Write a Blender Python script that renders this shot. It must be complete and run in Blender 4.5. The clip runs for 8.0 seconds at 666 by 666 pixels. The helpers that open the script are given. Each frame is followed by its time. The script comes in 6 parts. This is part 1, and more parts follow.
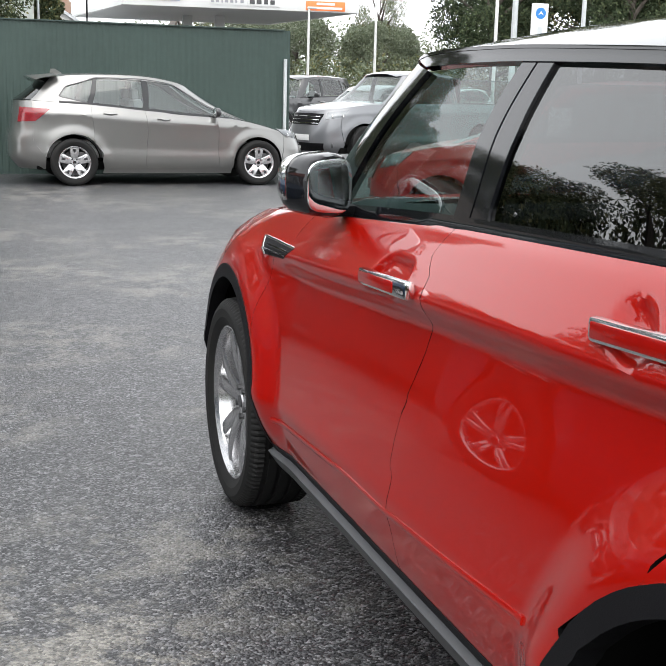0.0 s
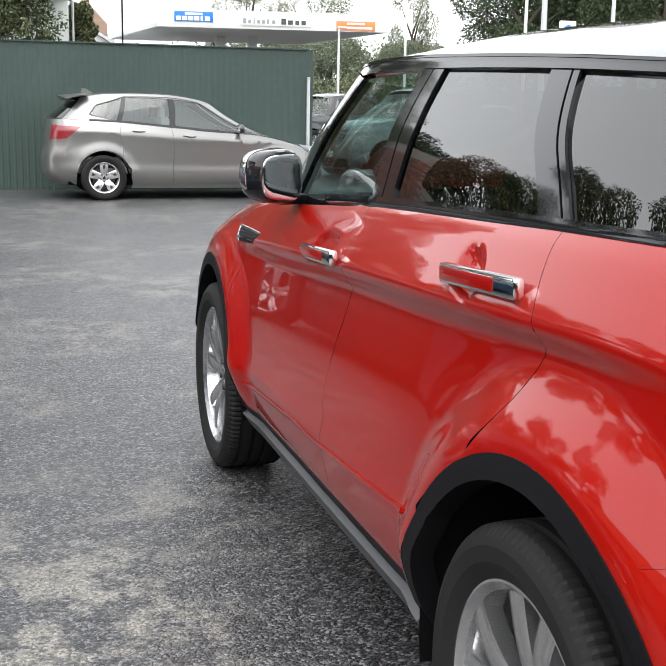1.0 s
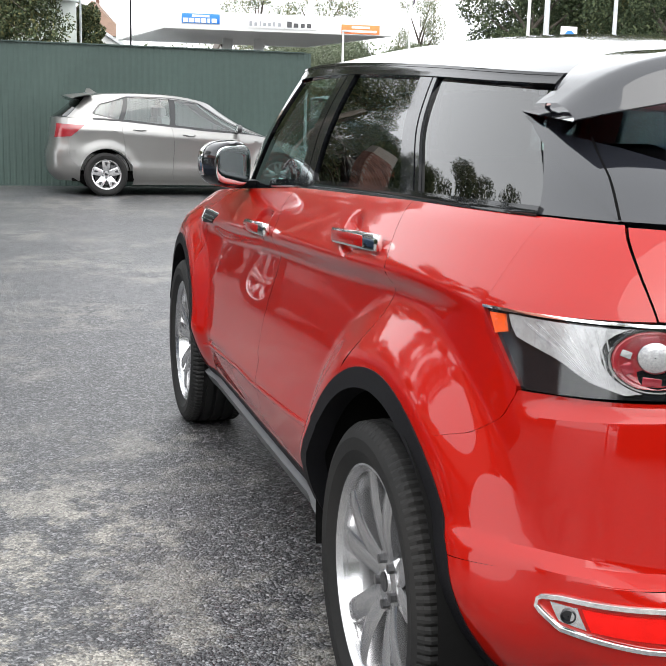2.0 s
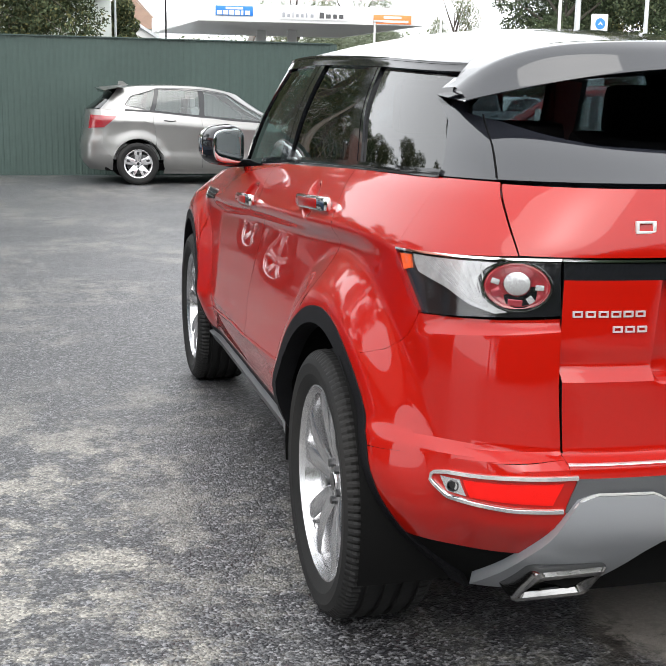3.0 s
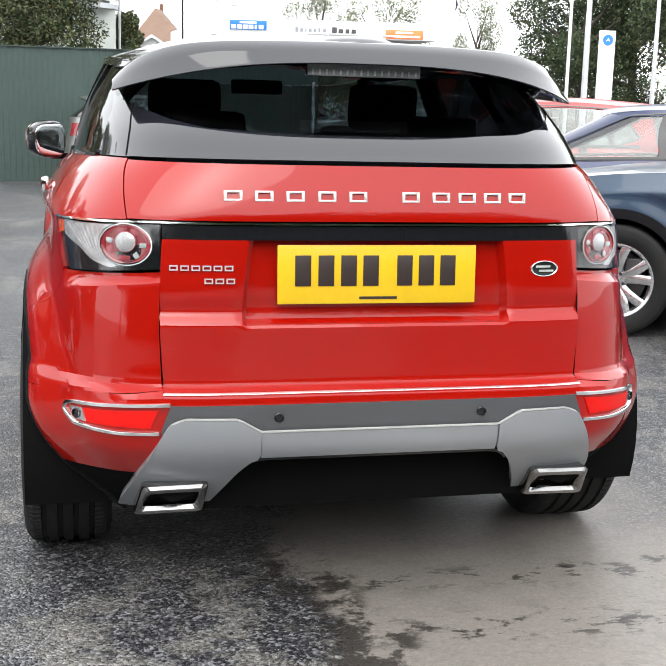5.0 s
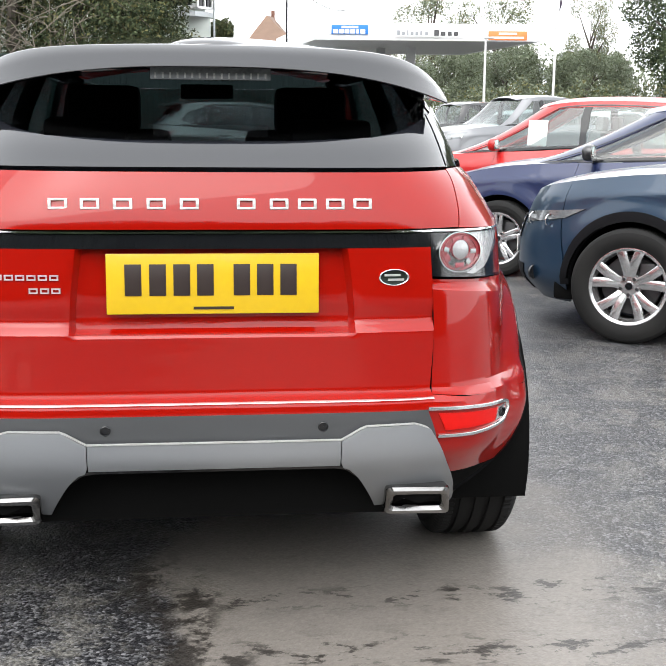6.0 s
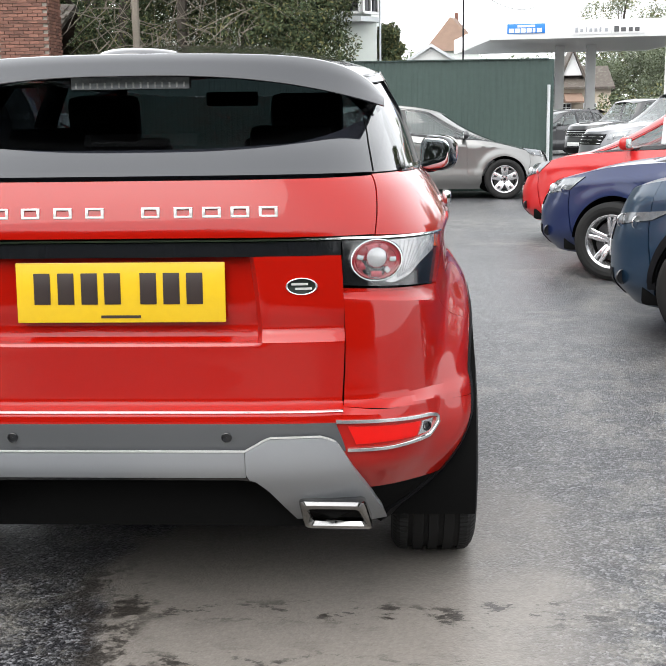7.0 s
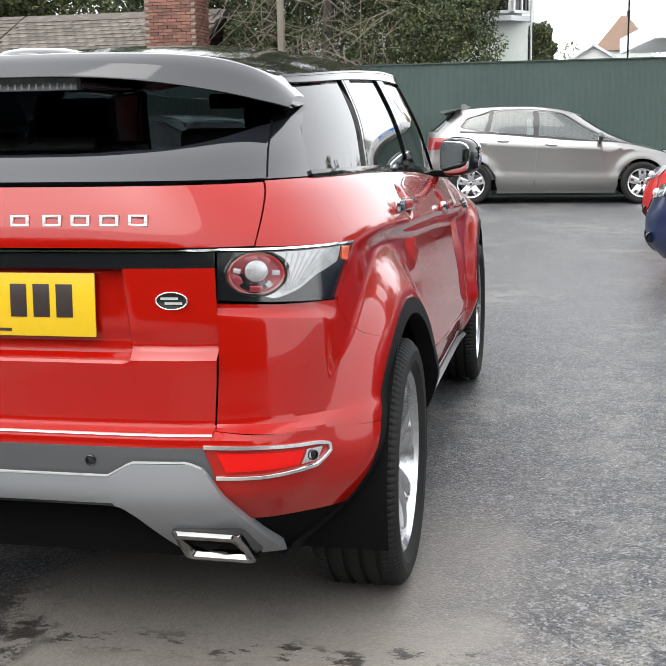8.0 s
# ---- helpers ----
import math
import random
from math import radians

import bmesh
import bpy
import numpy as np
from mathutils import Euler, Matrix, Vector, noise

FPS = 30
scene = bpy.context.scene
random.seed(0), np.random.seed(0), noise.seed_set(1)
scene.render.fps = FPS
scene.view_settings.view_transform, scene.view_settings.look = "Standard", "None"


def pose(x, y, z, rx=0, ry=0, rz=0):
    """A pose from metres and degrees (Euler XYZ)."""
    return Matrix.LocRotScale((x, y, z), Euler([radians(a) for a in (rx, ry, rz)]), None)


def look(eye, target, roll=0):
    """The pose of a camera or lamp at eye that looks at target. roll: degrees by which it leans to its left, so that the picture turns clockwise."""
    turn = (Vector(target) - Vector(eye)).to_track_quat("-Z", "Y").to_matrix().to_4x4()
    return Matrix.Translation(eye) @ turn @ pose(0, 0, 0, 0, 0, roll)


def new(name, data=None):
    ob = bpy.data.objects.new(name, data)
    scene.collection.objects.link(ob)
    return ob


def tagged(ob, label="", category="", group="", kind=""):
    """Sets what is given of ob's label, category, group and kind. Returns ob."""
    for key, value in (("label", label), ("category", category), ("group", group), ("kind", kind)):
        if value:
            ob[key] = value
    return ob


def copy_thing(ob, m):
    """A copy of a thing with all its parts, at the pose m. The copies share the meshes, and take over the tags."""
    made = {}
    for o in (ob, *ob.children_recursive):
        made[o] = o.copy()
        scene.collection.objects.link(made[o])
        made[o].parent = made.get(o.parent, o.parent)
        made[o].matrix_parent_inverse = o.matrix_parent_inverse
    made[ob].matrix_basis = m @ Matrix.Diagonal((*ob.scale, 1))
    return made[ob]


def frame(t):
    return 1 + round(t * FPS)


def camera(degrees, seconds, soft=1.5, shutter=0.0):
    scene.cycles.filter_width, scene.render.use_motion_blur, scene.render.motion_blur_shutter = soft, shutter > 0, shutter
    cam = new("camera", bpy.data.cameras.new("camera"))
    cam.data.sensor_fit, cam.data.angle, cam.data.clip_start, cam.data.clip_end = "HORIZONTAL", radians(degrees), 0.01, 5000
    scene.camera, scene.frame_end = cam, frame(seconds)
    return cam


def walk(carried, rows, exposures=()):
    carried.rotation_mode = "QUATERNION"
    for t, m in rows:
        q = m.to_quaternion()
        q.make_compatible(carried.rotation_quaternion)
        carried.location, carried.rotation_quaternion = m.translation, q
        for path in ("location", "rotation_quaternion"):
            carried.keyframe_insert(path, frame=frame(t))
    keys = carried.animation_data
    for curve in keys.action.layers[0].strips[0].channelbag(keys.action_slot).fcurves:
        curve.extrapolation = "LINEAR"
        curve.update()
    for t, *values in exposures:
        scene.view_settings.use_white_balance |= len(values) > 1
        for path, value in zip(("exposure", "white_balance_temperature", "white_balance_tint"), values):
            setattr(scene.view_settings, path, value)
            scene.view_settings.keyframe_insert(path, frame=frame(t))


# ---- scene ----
cam = camera(32.9, 8.0, soft=1.1)
PATH = [
    (0, (-1.716, -0.944, 1.41), (-1.122, 0.919, 0.988), 1.5),
    (0.5, (-1.636, -1.23, 1.381), (-1.073, 0.647, 0.978), 2.2),
    (1, (-1.629, -1.506, 1.376), (-1.097, 0.381, 0.985), 1.0),
    (1.5, (-1.64, -1.837, 1.388), (-1.11, 0.052, 1.0), 1.5),
    (1.7, (-1.615, -1.969, 1.384), (-1.088, -0.079, 0.996), 1.5),
    (2.8, (-1.522, -2.644, 1.335), (-1.05, -0.74, 0.943), 1.3),
    (3, (-1.508, -2.758, 1.36), (-1.054, -0.853, 0.955), 1.0),
    (3.5, (-1.383, -3.102, 1.325), (-0.943, -1.192, 0.928), 1.4),
    (4, (-1.198, -3.334, 1.337), (-0.771, -1.422, 0.933), 1.7),
    (4.5, (-0.959, -3.386, 1.321), (-0.533, -1.472, 0.925), 1.8),
    (5, (-0.653, -3.42, 1.315), (-0.253, -1.498, 0.934), 1.5),
    (5.2, (-0.501, -3.452, 1.311), (-0.15, -1.52, 0.931), 1.3),
    (6.3, (0.282, -3.407, 1.329), (0.389, -1.446, 0.955), 0.2),
    (6.5, (0.434, -3.418, 1.323), (0.46, -1.453, 0.953), -0.1),
    (7, (0.765, -3.361, 1.331), (0.625, -1.4, 0.958), -0.8),
    (7.5, (1.092, -3.209, 1.328), (0.852, -1.258, 0.958), -1.1),
    (8, (1.415, -3.043, 1.322), (0.984, -1.126, 0.957), -1.0),
]
walk(cam, [(t, look(e, g, r)) for t, e, g, r in PATH], exposures=((0, 1.89), (0.5, 1.87), (1.5, 2.10), (3, 2.14), (5, 2.18), (6.5, 2.10), (8, 2.08)))

# ---- light ----
world = bpy.data.worlds.new("overcast")
world.use_nodes = True
scene.world = world
wn = world.node_tree
sky = wn.nodes.new("ShaderNodeTexSky")
sky.sky_type = "NISHITA"
sky.sun_disc = False
sky.sun_elevation = radians(50)
sky.sun_rotation = radians(200)
sky.air_density, sky.dust_density, sky.ozone_density = 1.0, 4.0, 1.0
pale = wn.nodes.new("ShaderNodeHueSaturation")
pale.inputs["Saturation"].default_value = 0.12
wn.links.new(sky.outputs[0], pale.inputs["Color"])
cloud = wn.nodes.new("ShaderNodeMix")
cloud.data_type = "RGBA"
cloud.inputs["Factor"].default_value = 0.82
cloud.inputs["B"].default_value = (4.15, 4.27, 4.39, 1)
wn.links.new(pale.outputs[0], cloud.inputs["A"])
wn.links.new(cloud.outputs["Result"], wn.nodes["Background"].inputs[0])
wn.nodes["Background"].inputs[1].default_value = 0.15
sun = new("sun", bpy.data.lights.new("sun", "SUN"))
sun.data.energy, sun.data.angle, sun.data.color = 0.45, radians(60), (1.0, 0.97, 0.92)
sun.matrix_world = look((-10, -20, 30), (0, 0, 0))


# ---- materials ----
def mat(name, base, rough=0.5, metal=0.0, coat=0.0, var=0.12, scale=3.0, fine=60.0, bump=0.0, coat_rough=0.03, stain=None, trans=0.0, spec=0.5, rvar=0.1):
    """A surface with tone variation at two scales, optional stains of another colour and fine relief."""
    m = bpy.data.materials.new(name)
    m.use_nodes = True
    nt = m.node_tree
    b = nt.nodes["Principled BSDF"]
    b.inputs["Metallic"].default_value = metal
    b.inputs["Coat Weight"].default_value = coat
    b.inputs["Coat Roughness"].default_value = coat_rough
    b.inputs["Coat IOR"].default_value = 1.46
    b.inputs["Specular IOR Level"].default_value = spec
    b.inputs["Transmission Weight"].default_value = trans
    tc = nt.nodes.new("ShaderNodeTexCoord")

    def nz(sc, detail=4.0):
        n = nt.nodes.new("ShaderNodeTexNoise")
        n.inputs["Scale"].default_value, n.inputs["Detail"].default_value = sc, detail
        nt.links.new(tc.outputs["Object"], n.inputs["Vector"])
        return n

    big, small = nz(scale), nz(fine)
    mix = nt.nodes.new("ShaderNodeMath")
    mix.operation = "ADD"
    nt.links.new(big.outputs["Fac"], mix.inputs[0])
    nt.links.new(small.outputs["Fac"], mix.inputs[1])
    ramp = nt.nodes.new("ShaderNodeMapRange")
    ramp.inputs["From Min"].default_value, ramp.inputs["From Max"].default_value = 0.6, 1.4
    ramp.inputs["To Min"].default_value, ramp.inputs["To Max"].default_value = 1 - var, 1 + var
    nt.links.new(mix.outputs[0], ramp.inputs["Value"])
    col = nt.nodes.new("ShaderNodeVectorMath")
    col.operation = "SCALE"
    col.inputs[0].default_value = base
    nt.links.new(ramp.outputs[0], col.inputs["Scale"])
    out = col.outputs[0]
    if stain:
        sm = nz(scale * 0.7 + 0.3, 6.0)
        sr = nt.nodes.new("ShaderNodeMapRange")
        sr.inputs["From Min"].default_value, sr.inputs["From Max"].default_value = 0.52, 0.66
        nt.links.new(sm.outputs["Fac"], sr.inputs["Value"])
        mx = nt.nodes.new("ShaderNodeMix")
        mx.data_type = "RGBA"
        nt.links.new(sr.outputs[0], mx.inputs["Factor"])
        nt.links.new(out, mx.inputs["A"])
        mx.inputs["B"].default_value = (*stain, 1)
        out = mx.outputs["Result"]
    nt.links.new(out, b.inputs["Base Color"])
    rr = nt.nodes.new("ShaderNodeMapRange")
    rr.inputs["To Min"].default_value, rr.inputs["To Max"].default_value = max(0.0, rough * (1 - rvar)), min(1.0, rough * (1 + rvar))
    nt.links.new(big.outputs["Fac"], rr.inputs["Value"])
    nt.links.new(rr.outputs[0], b.inputs["Roughness"])
    if bump:
        bp = nt.nodes.new("ShaderNodeBump")
        bp.inputs["Strength"].default_value, bp.inputs["Distance"].default_value = 1.0, bump
        nt.links.new(small.outputs["Fac"], bp.inputs["Height"])
        nt.links.new(bp.outputs[0], b.inputs["Normal"])
    return m


def glass_mat(name, tint, rough=0.0, ior=1.7):
    m = bpy.data.materials.new(name)
    m.use_nodes = True
    nt = m.node_tree
    nt.nodes.remove(nt.nodes["Principled BSDF"])
    tr, gl, mx, fr, pw, ma = (nt.nodes.new("ShaderNode" + k) for k in ("BsdfTransparent", "BsdfGlossy", "MixShader", "LayerWeight", "Math", "Math"))
    tr.inputs[0].default_value = (*tint, 1)
    gl.inputs["Roughness"].default_value = rough
    f0 = ((ior - 1) / (ior + 1)) ** 2
    fr.inputs["Blend"].default_value = 0.5
    pw.operation, ma.operation = "POWER", "MULTIPLY_ADD"
    pw.inputs[1].default_value = 5.0
    ma.inputs[1].default_value, ma.inputs[2].default_value = 1 - f0, f0
    nt.links.new(fr.outputs["Facing"], pw.inputs[0])
    nt.links.new(pw.outputs[0], ma.inputs[0])
    nt.links.new(ma.outputs[0], mx.inputs[0])
    nt.links.new(tr.outputs[0], mx.inputs[1])
    nt.links.new(gl.outputs[0], mx.inputs[2])
    nt.links.new(mx.outputs[0], nt.nodes["Material Output"].inputs[0])
    return m


RED = mat("red_paint", (0.262, 0.0036, 0.0010), 0.30, 0.0, 0.96, spec=0.05, var=0.05, scale=1.5, fine=900, coat_rough=0.0)
GLOSS = mat("gloss_black", (0.007, 0.0075, 0.009), 0.06, 0, 0.12, var=0.1, coat_rough=0.01)
BLACKGLASS = mat("black_glass_panel", (0.010, 0.0105, 0.014), 0.05, 0, 0.8, var=0.06, coat_rough=0.01, spec=0.8)
BLACKGLASS.node_tree.nodes["Principled BSDF"].inputs["Coat IOR"].default_value = 1.85
SURROUND = mat("black_screen_panel", (0.010, 0.0108, 0.014), 0.05, 0, 0.55, var=0.06, coat_rough=0.01, spec=0.55)
GAP = mat("gap_black", (0.005, 0.005, 0.005), 0.95, spec=0.04)
TRIM = mat("black_plastic", (0.006, 0.006, 0.007), 0.55, spec=0.10, fine=400, bump=0.0004)
RUBBER = mat("tyre_rubber", (0.010, 0.010, 0.010), 0.70, spec=0.2, fine=120, bump=0.0004, stain=(0.014, 0.0135, 0.013))
CHROME = mat("chrome", (0.82, 0.82, 0.82), 0.08, 1.0, var=0.03)
EXHAUST = mat("exhaust_chrome", (0.30, 0.295, 0.29), 0.16, 1.0, var=0.08)
LETTER = mat("letter_silver", (0.70, 0.70, 0.69), 0.32, 0.7, var=0.05)
BAND = mat("band_grey", (0.092, 0.095, 0.100), 0.42, 0.6, var=0.05, fine=500)
SATIN = mat("satin_silver", (0.30, 0.312, 0.328), 0.40, 0.6, var=0.05, fine=500)
ALLOY = mat("alloy_grey", (0.50, 0.50, 0.51), 0.22, 0.9, 0.4, var=0.06)
ALLOYB = mat("alloy_bright", (0.62, 0.62, 0.63), 0.25, 0.9, 0.3, var=0.05)
DARKALLOY = mat("dark_alloy", (0.03, 0.03, 0.032), 0.35, 0.3, 0.5)
CABIN = mat("cabin_black", (0.020, 0.020, 0.022), 0.7, fine=200, bump=0.0005)
CREAM = mat("cabin_grey", (0.30, 0.30, 0.30), 0.7, fine=200)
TINT = glass_mat("privacy_glass", (0.055, 0.06, 0.065), 0.0, 2.25)
CLEAR = glass_mat("green_glass", (0.44, 0.57, 0.55))
PALE_GLASS = glass_mat("pale_glass", (0.62, 0.70, 0.69), 0.0, 2.0)
SCREEN = glass_mat("rear_screen_glass", (0.13, 0.15, 0.17), 0.0, 1.9)
LAMP_GLASS = glass_mat("lamp_cover_glass", (0.93, 0.93, 0.93), 0.0, 1.5)
MIRROR = mat("mirror_glass", (0.66, 0.72, 0.73), 0.02, 1.0, var=0.02)
BADGE = mat("badge_black", (0.012, 0.018, 0.015), 0.45, spec=0.2)
SILVER = mat("silver_paint", (0.215, 0.213, 0.206), 0.30, 0.75, 1.0, var=0.04, fine=900)
NAVY = mat("navy_paint", (0.006, 0.014, 0.060), 0.35, 0.2, 0.55, var=0.06, fine=900)
TEAL = mat("slate_blue_paint", (0.008, 0.027, 0.056), 0.35, 0.3, 0.6, var=0.06, fine=900)
BRIGHTRED = mat("bright_red_paint", (0.40, 0.006, 0.006), 0.35, 0.0, 0.5, var=0.05, fine=900)
GREYP = mat("grey_paint", (0.16, 0.165, 0.175), 0.36, 0.5, 1.0, var=0.05, fine=900)
SILVERLIGHT = mat("pale_silver_paint", (0.42, 0.43, 0.45), 0.32, 0.4, 1.0, var=0.04, fine=900)
WHITEP = mat("white_paint", (0.62, 0.62, 0.62), 0.4, 0, 1.0, var=0.04)
BLACKP = mat("black_paint", (0.012, 0.012, 0.014), 0.3, 0, 1.0, var=0.08)
LENS_RED = mat("red_lens", (0.20, 0.010, 0.016), 0.12, 0, 1.0, var=0.3, scale=30, fine=300, bump=0.0006)
LENS_PINK = mat("pale_red_facet", (0.30, 0.035, 0.05), 0.12, 0.5, 1.0, var=0.2, scale=30)
LENS_AMBER = mat("amber_lens", (0.70, 0.085, 0.008), 0.12, 0, 1.0, var=0.35, scale=30, fine=300)
LENS_CLEAR = mat("clear_lens", (0.37, 0.374, 0.38), 0.16, 0.4, 1.0, var=0.35, scale=40, fine=260, bump=0.0008)
HEADLAMP = mat("headlamp_glass", (0.15, 0.16, 0.17), 0.12, 0.3, 0.8, var=0.3, scale=18, fine=120)
DISC = mat("brake_disc_grey", (0.06, 0.06, 0.062), 0.4, 0.6)
REFLEX = mat("reflex_red", (0.52, 0.004, 0.002), 0.45, 0, 0.0, spec=0.2, var=0.1, scale=40, fine=500, bump=0.0006)
PLATE = mat("plate_yellow", (0.55, 0.36, 0.003), 0.35, 0, 0.4, var=0.04, scale=8)
INK = mat("plate_ink", (0.02, 0.012, 0.01), 0.4)
FENCE = mat("fence_green", (0.036, 0.058, 0.051), 0.55, 0, 0, var=0.14, scale=0.7, fine=9, stain=(0.043, 0.067, 0.059), spec=0.35)
WHITE = mat("white_cladding", (0.55, 0.55, 0.54), 0.5, var=0.06)
RENDER = mat("cream_render", (0.66, 0.70, 0.66), 0.8, var=0.08, fine=120, bump=0.002)
GALV = mat("galvanised_steel", (0.50, 0.52, 0.53), 0.45, 0.5, var=0.15)

# ---- mesh helpers ----
class Build:
    """Vertices and faces of one mesh, gathered piece by piece."""

    def __init__(self):
        self.v, self.f, self.m, self.sharp = [], [], [], []

    def add(self, verts, faces, slot=0, mirror=False):
        n = len(self.v)
        for p in verts:
            self.v.append((-p[0], p[1], p[2]) if mirror else tuple(p))
        for f in faces:
            f = [n + k for k in f]
            self.f.append(f[::-1] if mirror else f)
            self.m.append(slot)
        return n

    def grid(self, P, slot=0, flip=False, closed=False, mirror=False):
        a, b = P.shape[:2]
        k = []
        for i in range(a - 1):
            for j in range(b if closed else b - 1):
                j2 = (j + 1) % b
                q = [i * b + j, (i + 1) * b + j, (i + 1) * b + j2, i * b + j2]
                k.append(q[::-1] if flip else q)
        return self.add(P.reshape(-1, 3), k, slot, mirror)

    def box(self, c, s, slot=0, m=None, bevel=0.0):
        bm = bmesh.new()
        bmesh.ops.create_cube(bm, size=1.0)
        bmesh.ops.scale(bm, vec=s, verts=bm.verts)
        if bevel:
            bmesh.ops.bevel(bm, geom=bm.edges[:], offset=bevel, segments=2, affect="EDGES", profile=0.6)
        if m:
            bmesh.ops.transform(bm, matrix=m, verts=bm.verts)
        bmesh.ops.translate(bm, vec=c, verts=bm.verts)
        self.take(bm, slot)

    def take(self, bm, slot=0):
        bm.verts.index_update()
        self.add([v.co[:] for v in bm.verts], [[v.index for v in f.verts] for f in bm.faces], slot)
        bm.free()

    def tube(self, pts, r, sides=8, slot=0, cap=True):
        """A round bar along points; r is one radius or one for each point."""
        pts = [Vector(p) for p in pts]
        rr = r if hasattr(r, "__len__") else [r] * len(pts)
        rings = []
        for i, p in enumerate(pts):
            d = (pts[min(i + 1, len(pts) - 1)] - pts[max(i - 1, 0)]).normalized()
            a = d.orthogonal().normalized() if i == 0 else (rings[-1][1] - d * rings[-1][1].dot(d)).normalized()
            b = d.cross(a)
            rings.append(([p + (a * math.cos(t) + b * math.sin(t)) * rr[i] for t in (2 * math.pi * k / sides for k in range(sides))], a))
        P = np.array([[tuple(q) for q in ring] for ring, _ in rings])
        n = self.grid(P, slot, flip=True, closed=True)
        if cap:
            self.f += [[n + k for k in range(sides)][::-1], [n + (len(pts) - 1) * sides + k for k in range(sides)]]
            self.m += [slot, slot]

    def lathe(self, prof, axis="x", sides=48, slot=0, c=(0, 0, 0)):
        """Turns (radius, along) pairs round an axis."""
        P = []
        for r, a in prof:
            ring = []
            for k in range(sides):
                t = 2 * math.pi * k / sides
                u, w = r * math.cos(t), r * math.sin(t)
                q = {"x": (a, u, w), "y": (u, a, w), "z": (u, w, a)}[axis]
                ring.append((q[0] + c[0], q[1] + c[1], q[2] + c[2]))
            P.append(ring)
        self.grid(np.array(P), slot, closed=True, flip=axis == "y")

    def prism(self, poly, a, b, plane="xz", slot=0):
        """A flat outline given depth from a to b along the third axis."""
        def at(p, d):
            return {"xz": (p[0], d, p[1]), "yz": (d, p[0], p[1]), "xy": (p[0], p[1], d)}[plane]
        n = len(poly)
        area = sum(poly[i][0] * poly[(i + 1) % n][1] - poly[(i + 1) % n][0] * poly[i][1] for i in range(n))
        vs = [at(p, a) for p in poly] + [at(p, b) for p in poly]
        fs = [list(range(n))[::-1], list(range(n, 2 * n))] + [[i, (i + 1) % n, n + (i + 1) % n, n + i] for i in range(n)]
        turn = (area > 0) ^ (b > a) ^ (plane == "xz")
        self.add(vs, [f[::-1] for f in fs] if turn else fs, slot)

    def mesh(self, name, mats, smooth=True, angle=35):
        me = bpy.data.meshes.new(name)
        me.from_pydata(self.v, [], self.f)
        for m in mats if isinstance(mats, (list, tuple)) else [mats]:
            me.materials.append(m)
        me.polygons.foreach_set("material_index", self.m)
        me.polygons.foreach_set("use_smooth", [smooth] * len(self.f))
        me.update()
        if smooth:
            me.set_sharp_from_angle(angle=radians(angle))
        return me


def part(name, b, mats, parent=None, label="", smooth=True, angle=35, kind=""):
    ob = new(name, b.mesh(name, mats, smooth, angle))
    if parent:
        ob.parent = parent
    return tagged(ob, label, kind=kind)


def thing(name, label, category, group="", kind=""):
    return tagged(new(name), label, category, group, kind)


def tab(*pairs):
    """A smooth curve through (x, y) pairs without overshoot."""
    xs, ys = np.array([p[0] for p in pairs], float), np.array([p[1] for p in pairs], float)
    h, d = np.diff(xs), np.diff(ys) / np.diff(xs)
    m = np.r_[d[0], (d[:-1] + d[1:]) / 2, d[-1]]
    for i in range(len(d)):
        if d[i] == 0:
            m[i] = m[i + 1] = 0
        else:
            for k in (i, i + 1):
                m[k] = np.clip(m[k] / d[i], 0, 3) * d[i]

    def f(x):
        x = np.clip(x, xs[0], xs[-1])
        i = np.clip(np.searchsorted(xs, x) - 1, 0, len(h) - 1)
        t = (x - xs[i]) / h[i]
        return ys[i] * (1 + 2 * t) * (1 - t) ** 2 + h[i] * m[i] * t * (1 - t) ** 2 + ys[i + 1] * t * t * (3 - 2 * t) + h[i] * m[i + 1] * t * t * (t - 1)
    return f


def smooth01(x):
    x = np.clip(x, 0, 1)
    return x * x * (3 - 2 * x)


TH = np.linspace(math.pi / 2, -math.pi / 2, 4001)
_rx, _ry = 0.91 * np.abs(np.cos(TH)) ** 0.4, -2.13 * np.sign(np.sin(TH)) * np.abs(np.sin(TH)) ** 0.4
UU = np.r_[0, np.cumsum(np.hypot(np.diff(_rx), np.diff(_ry)))]


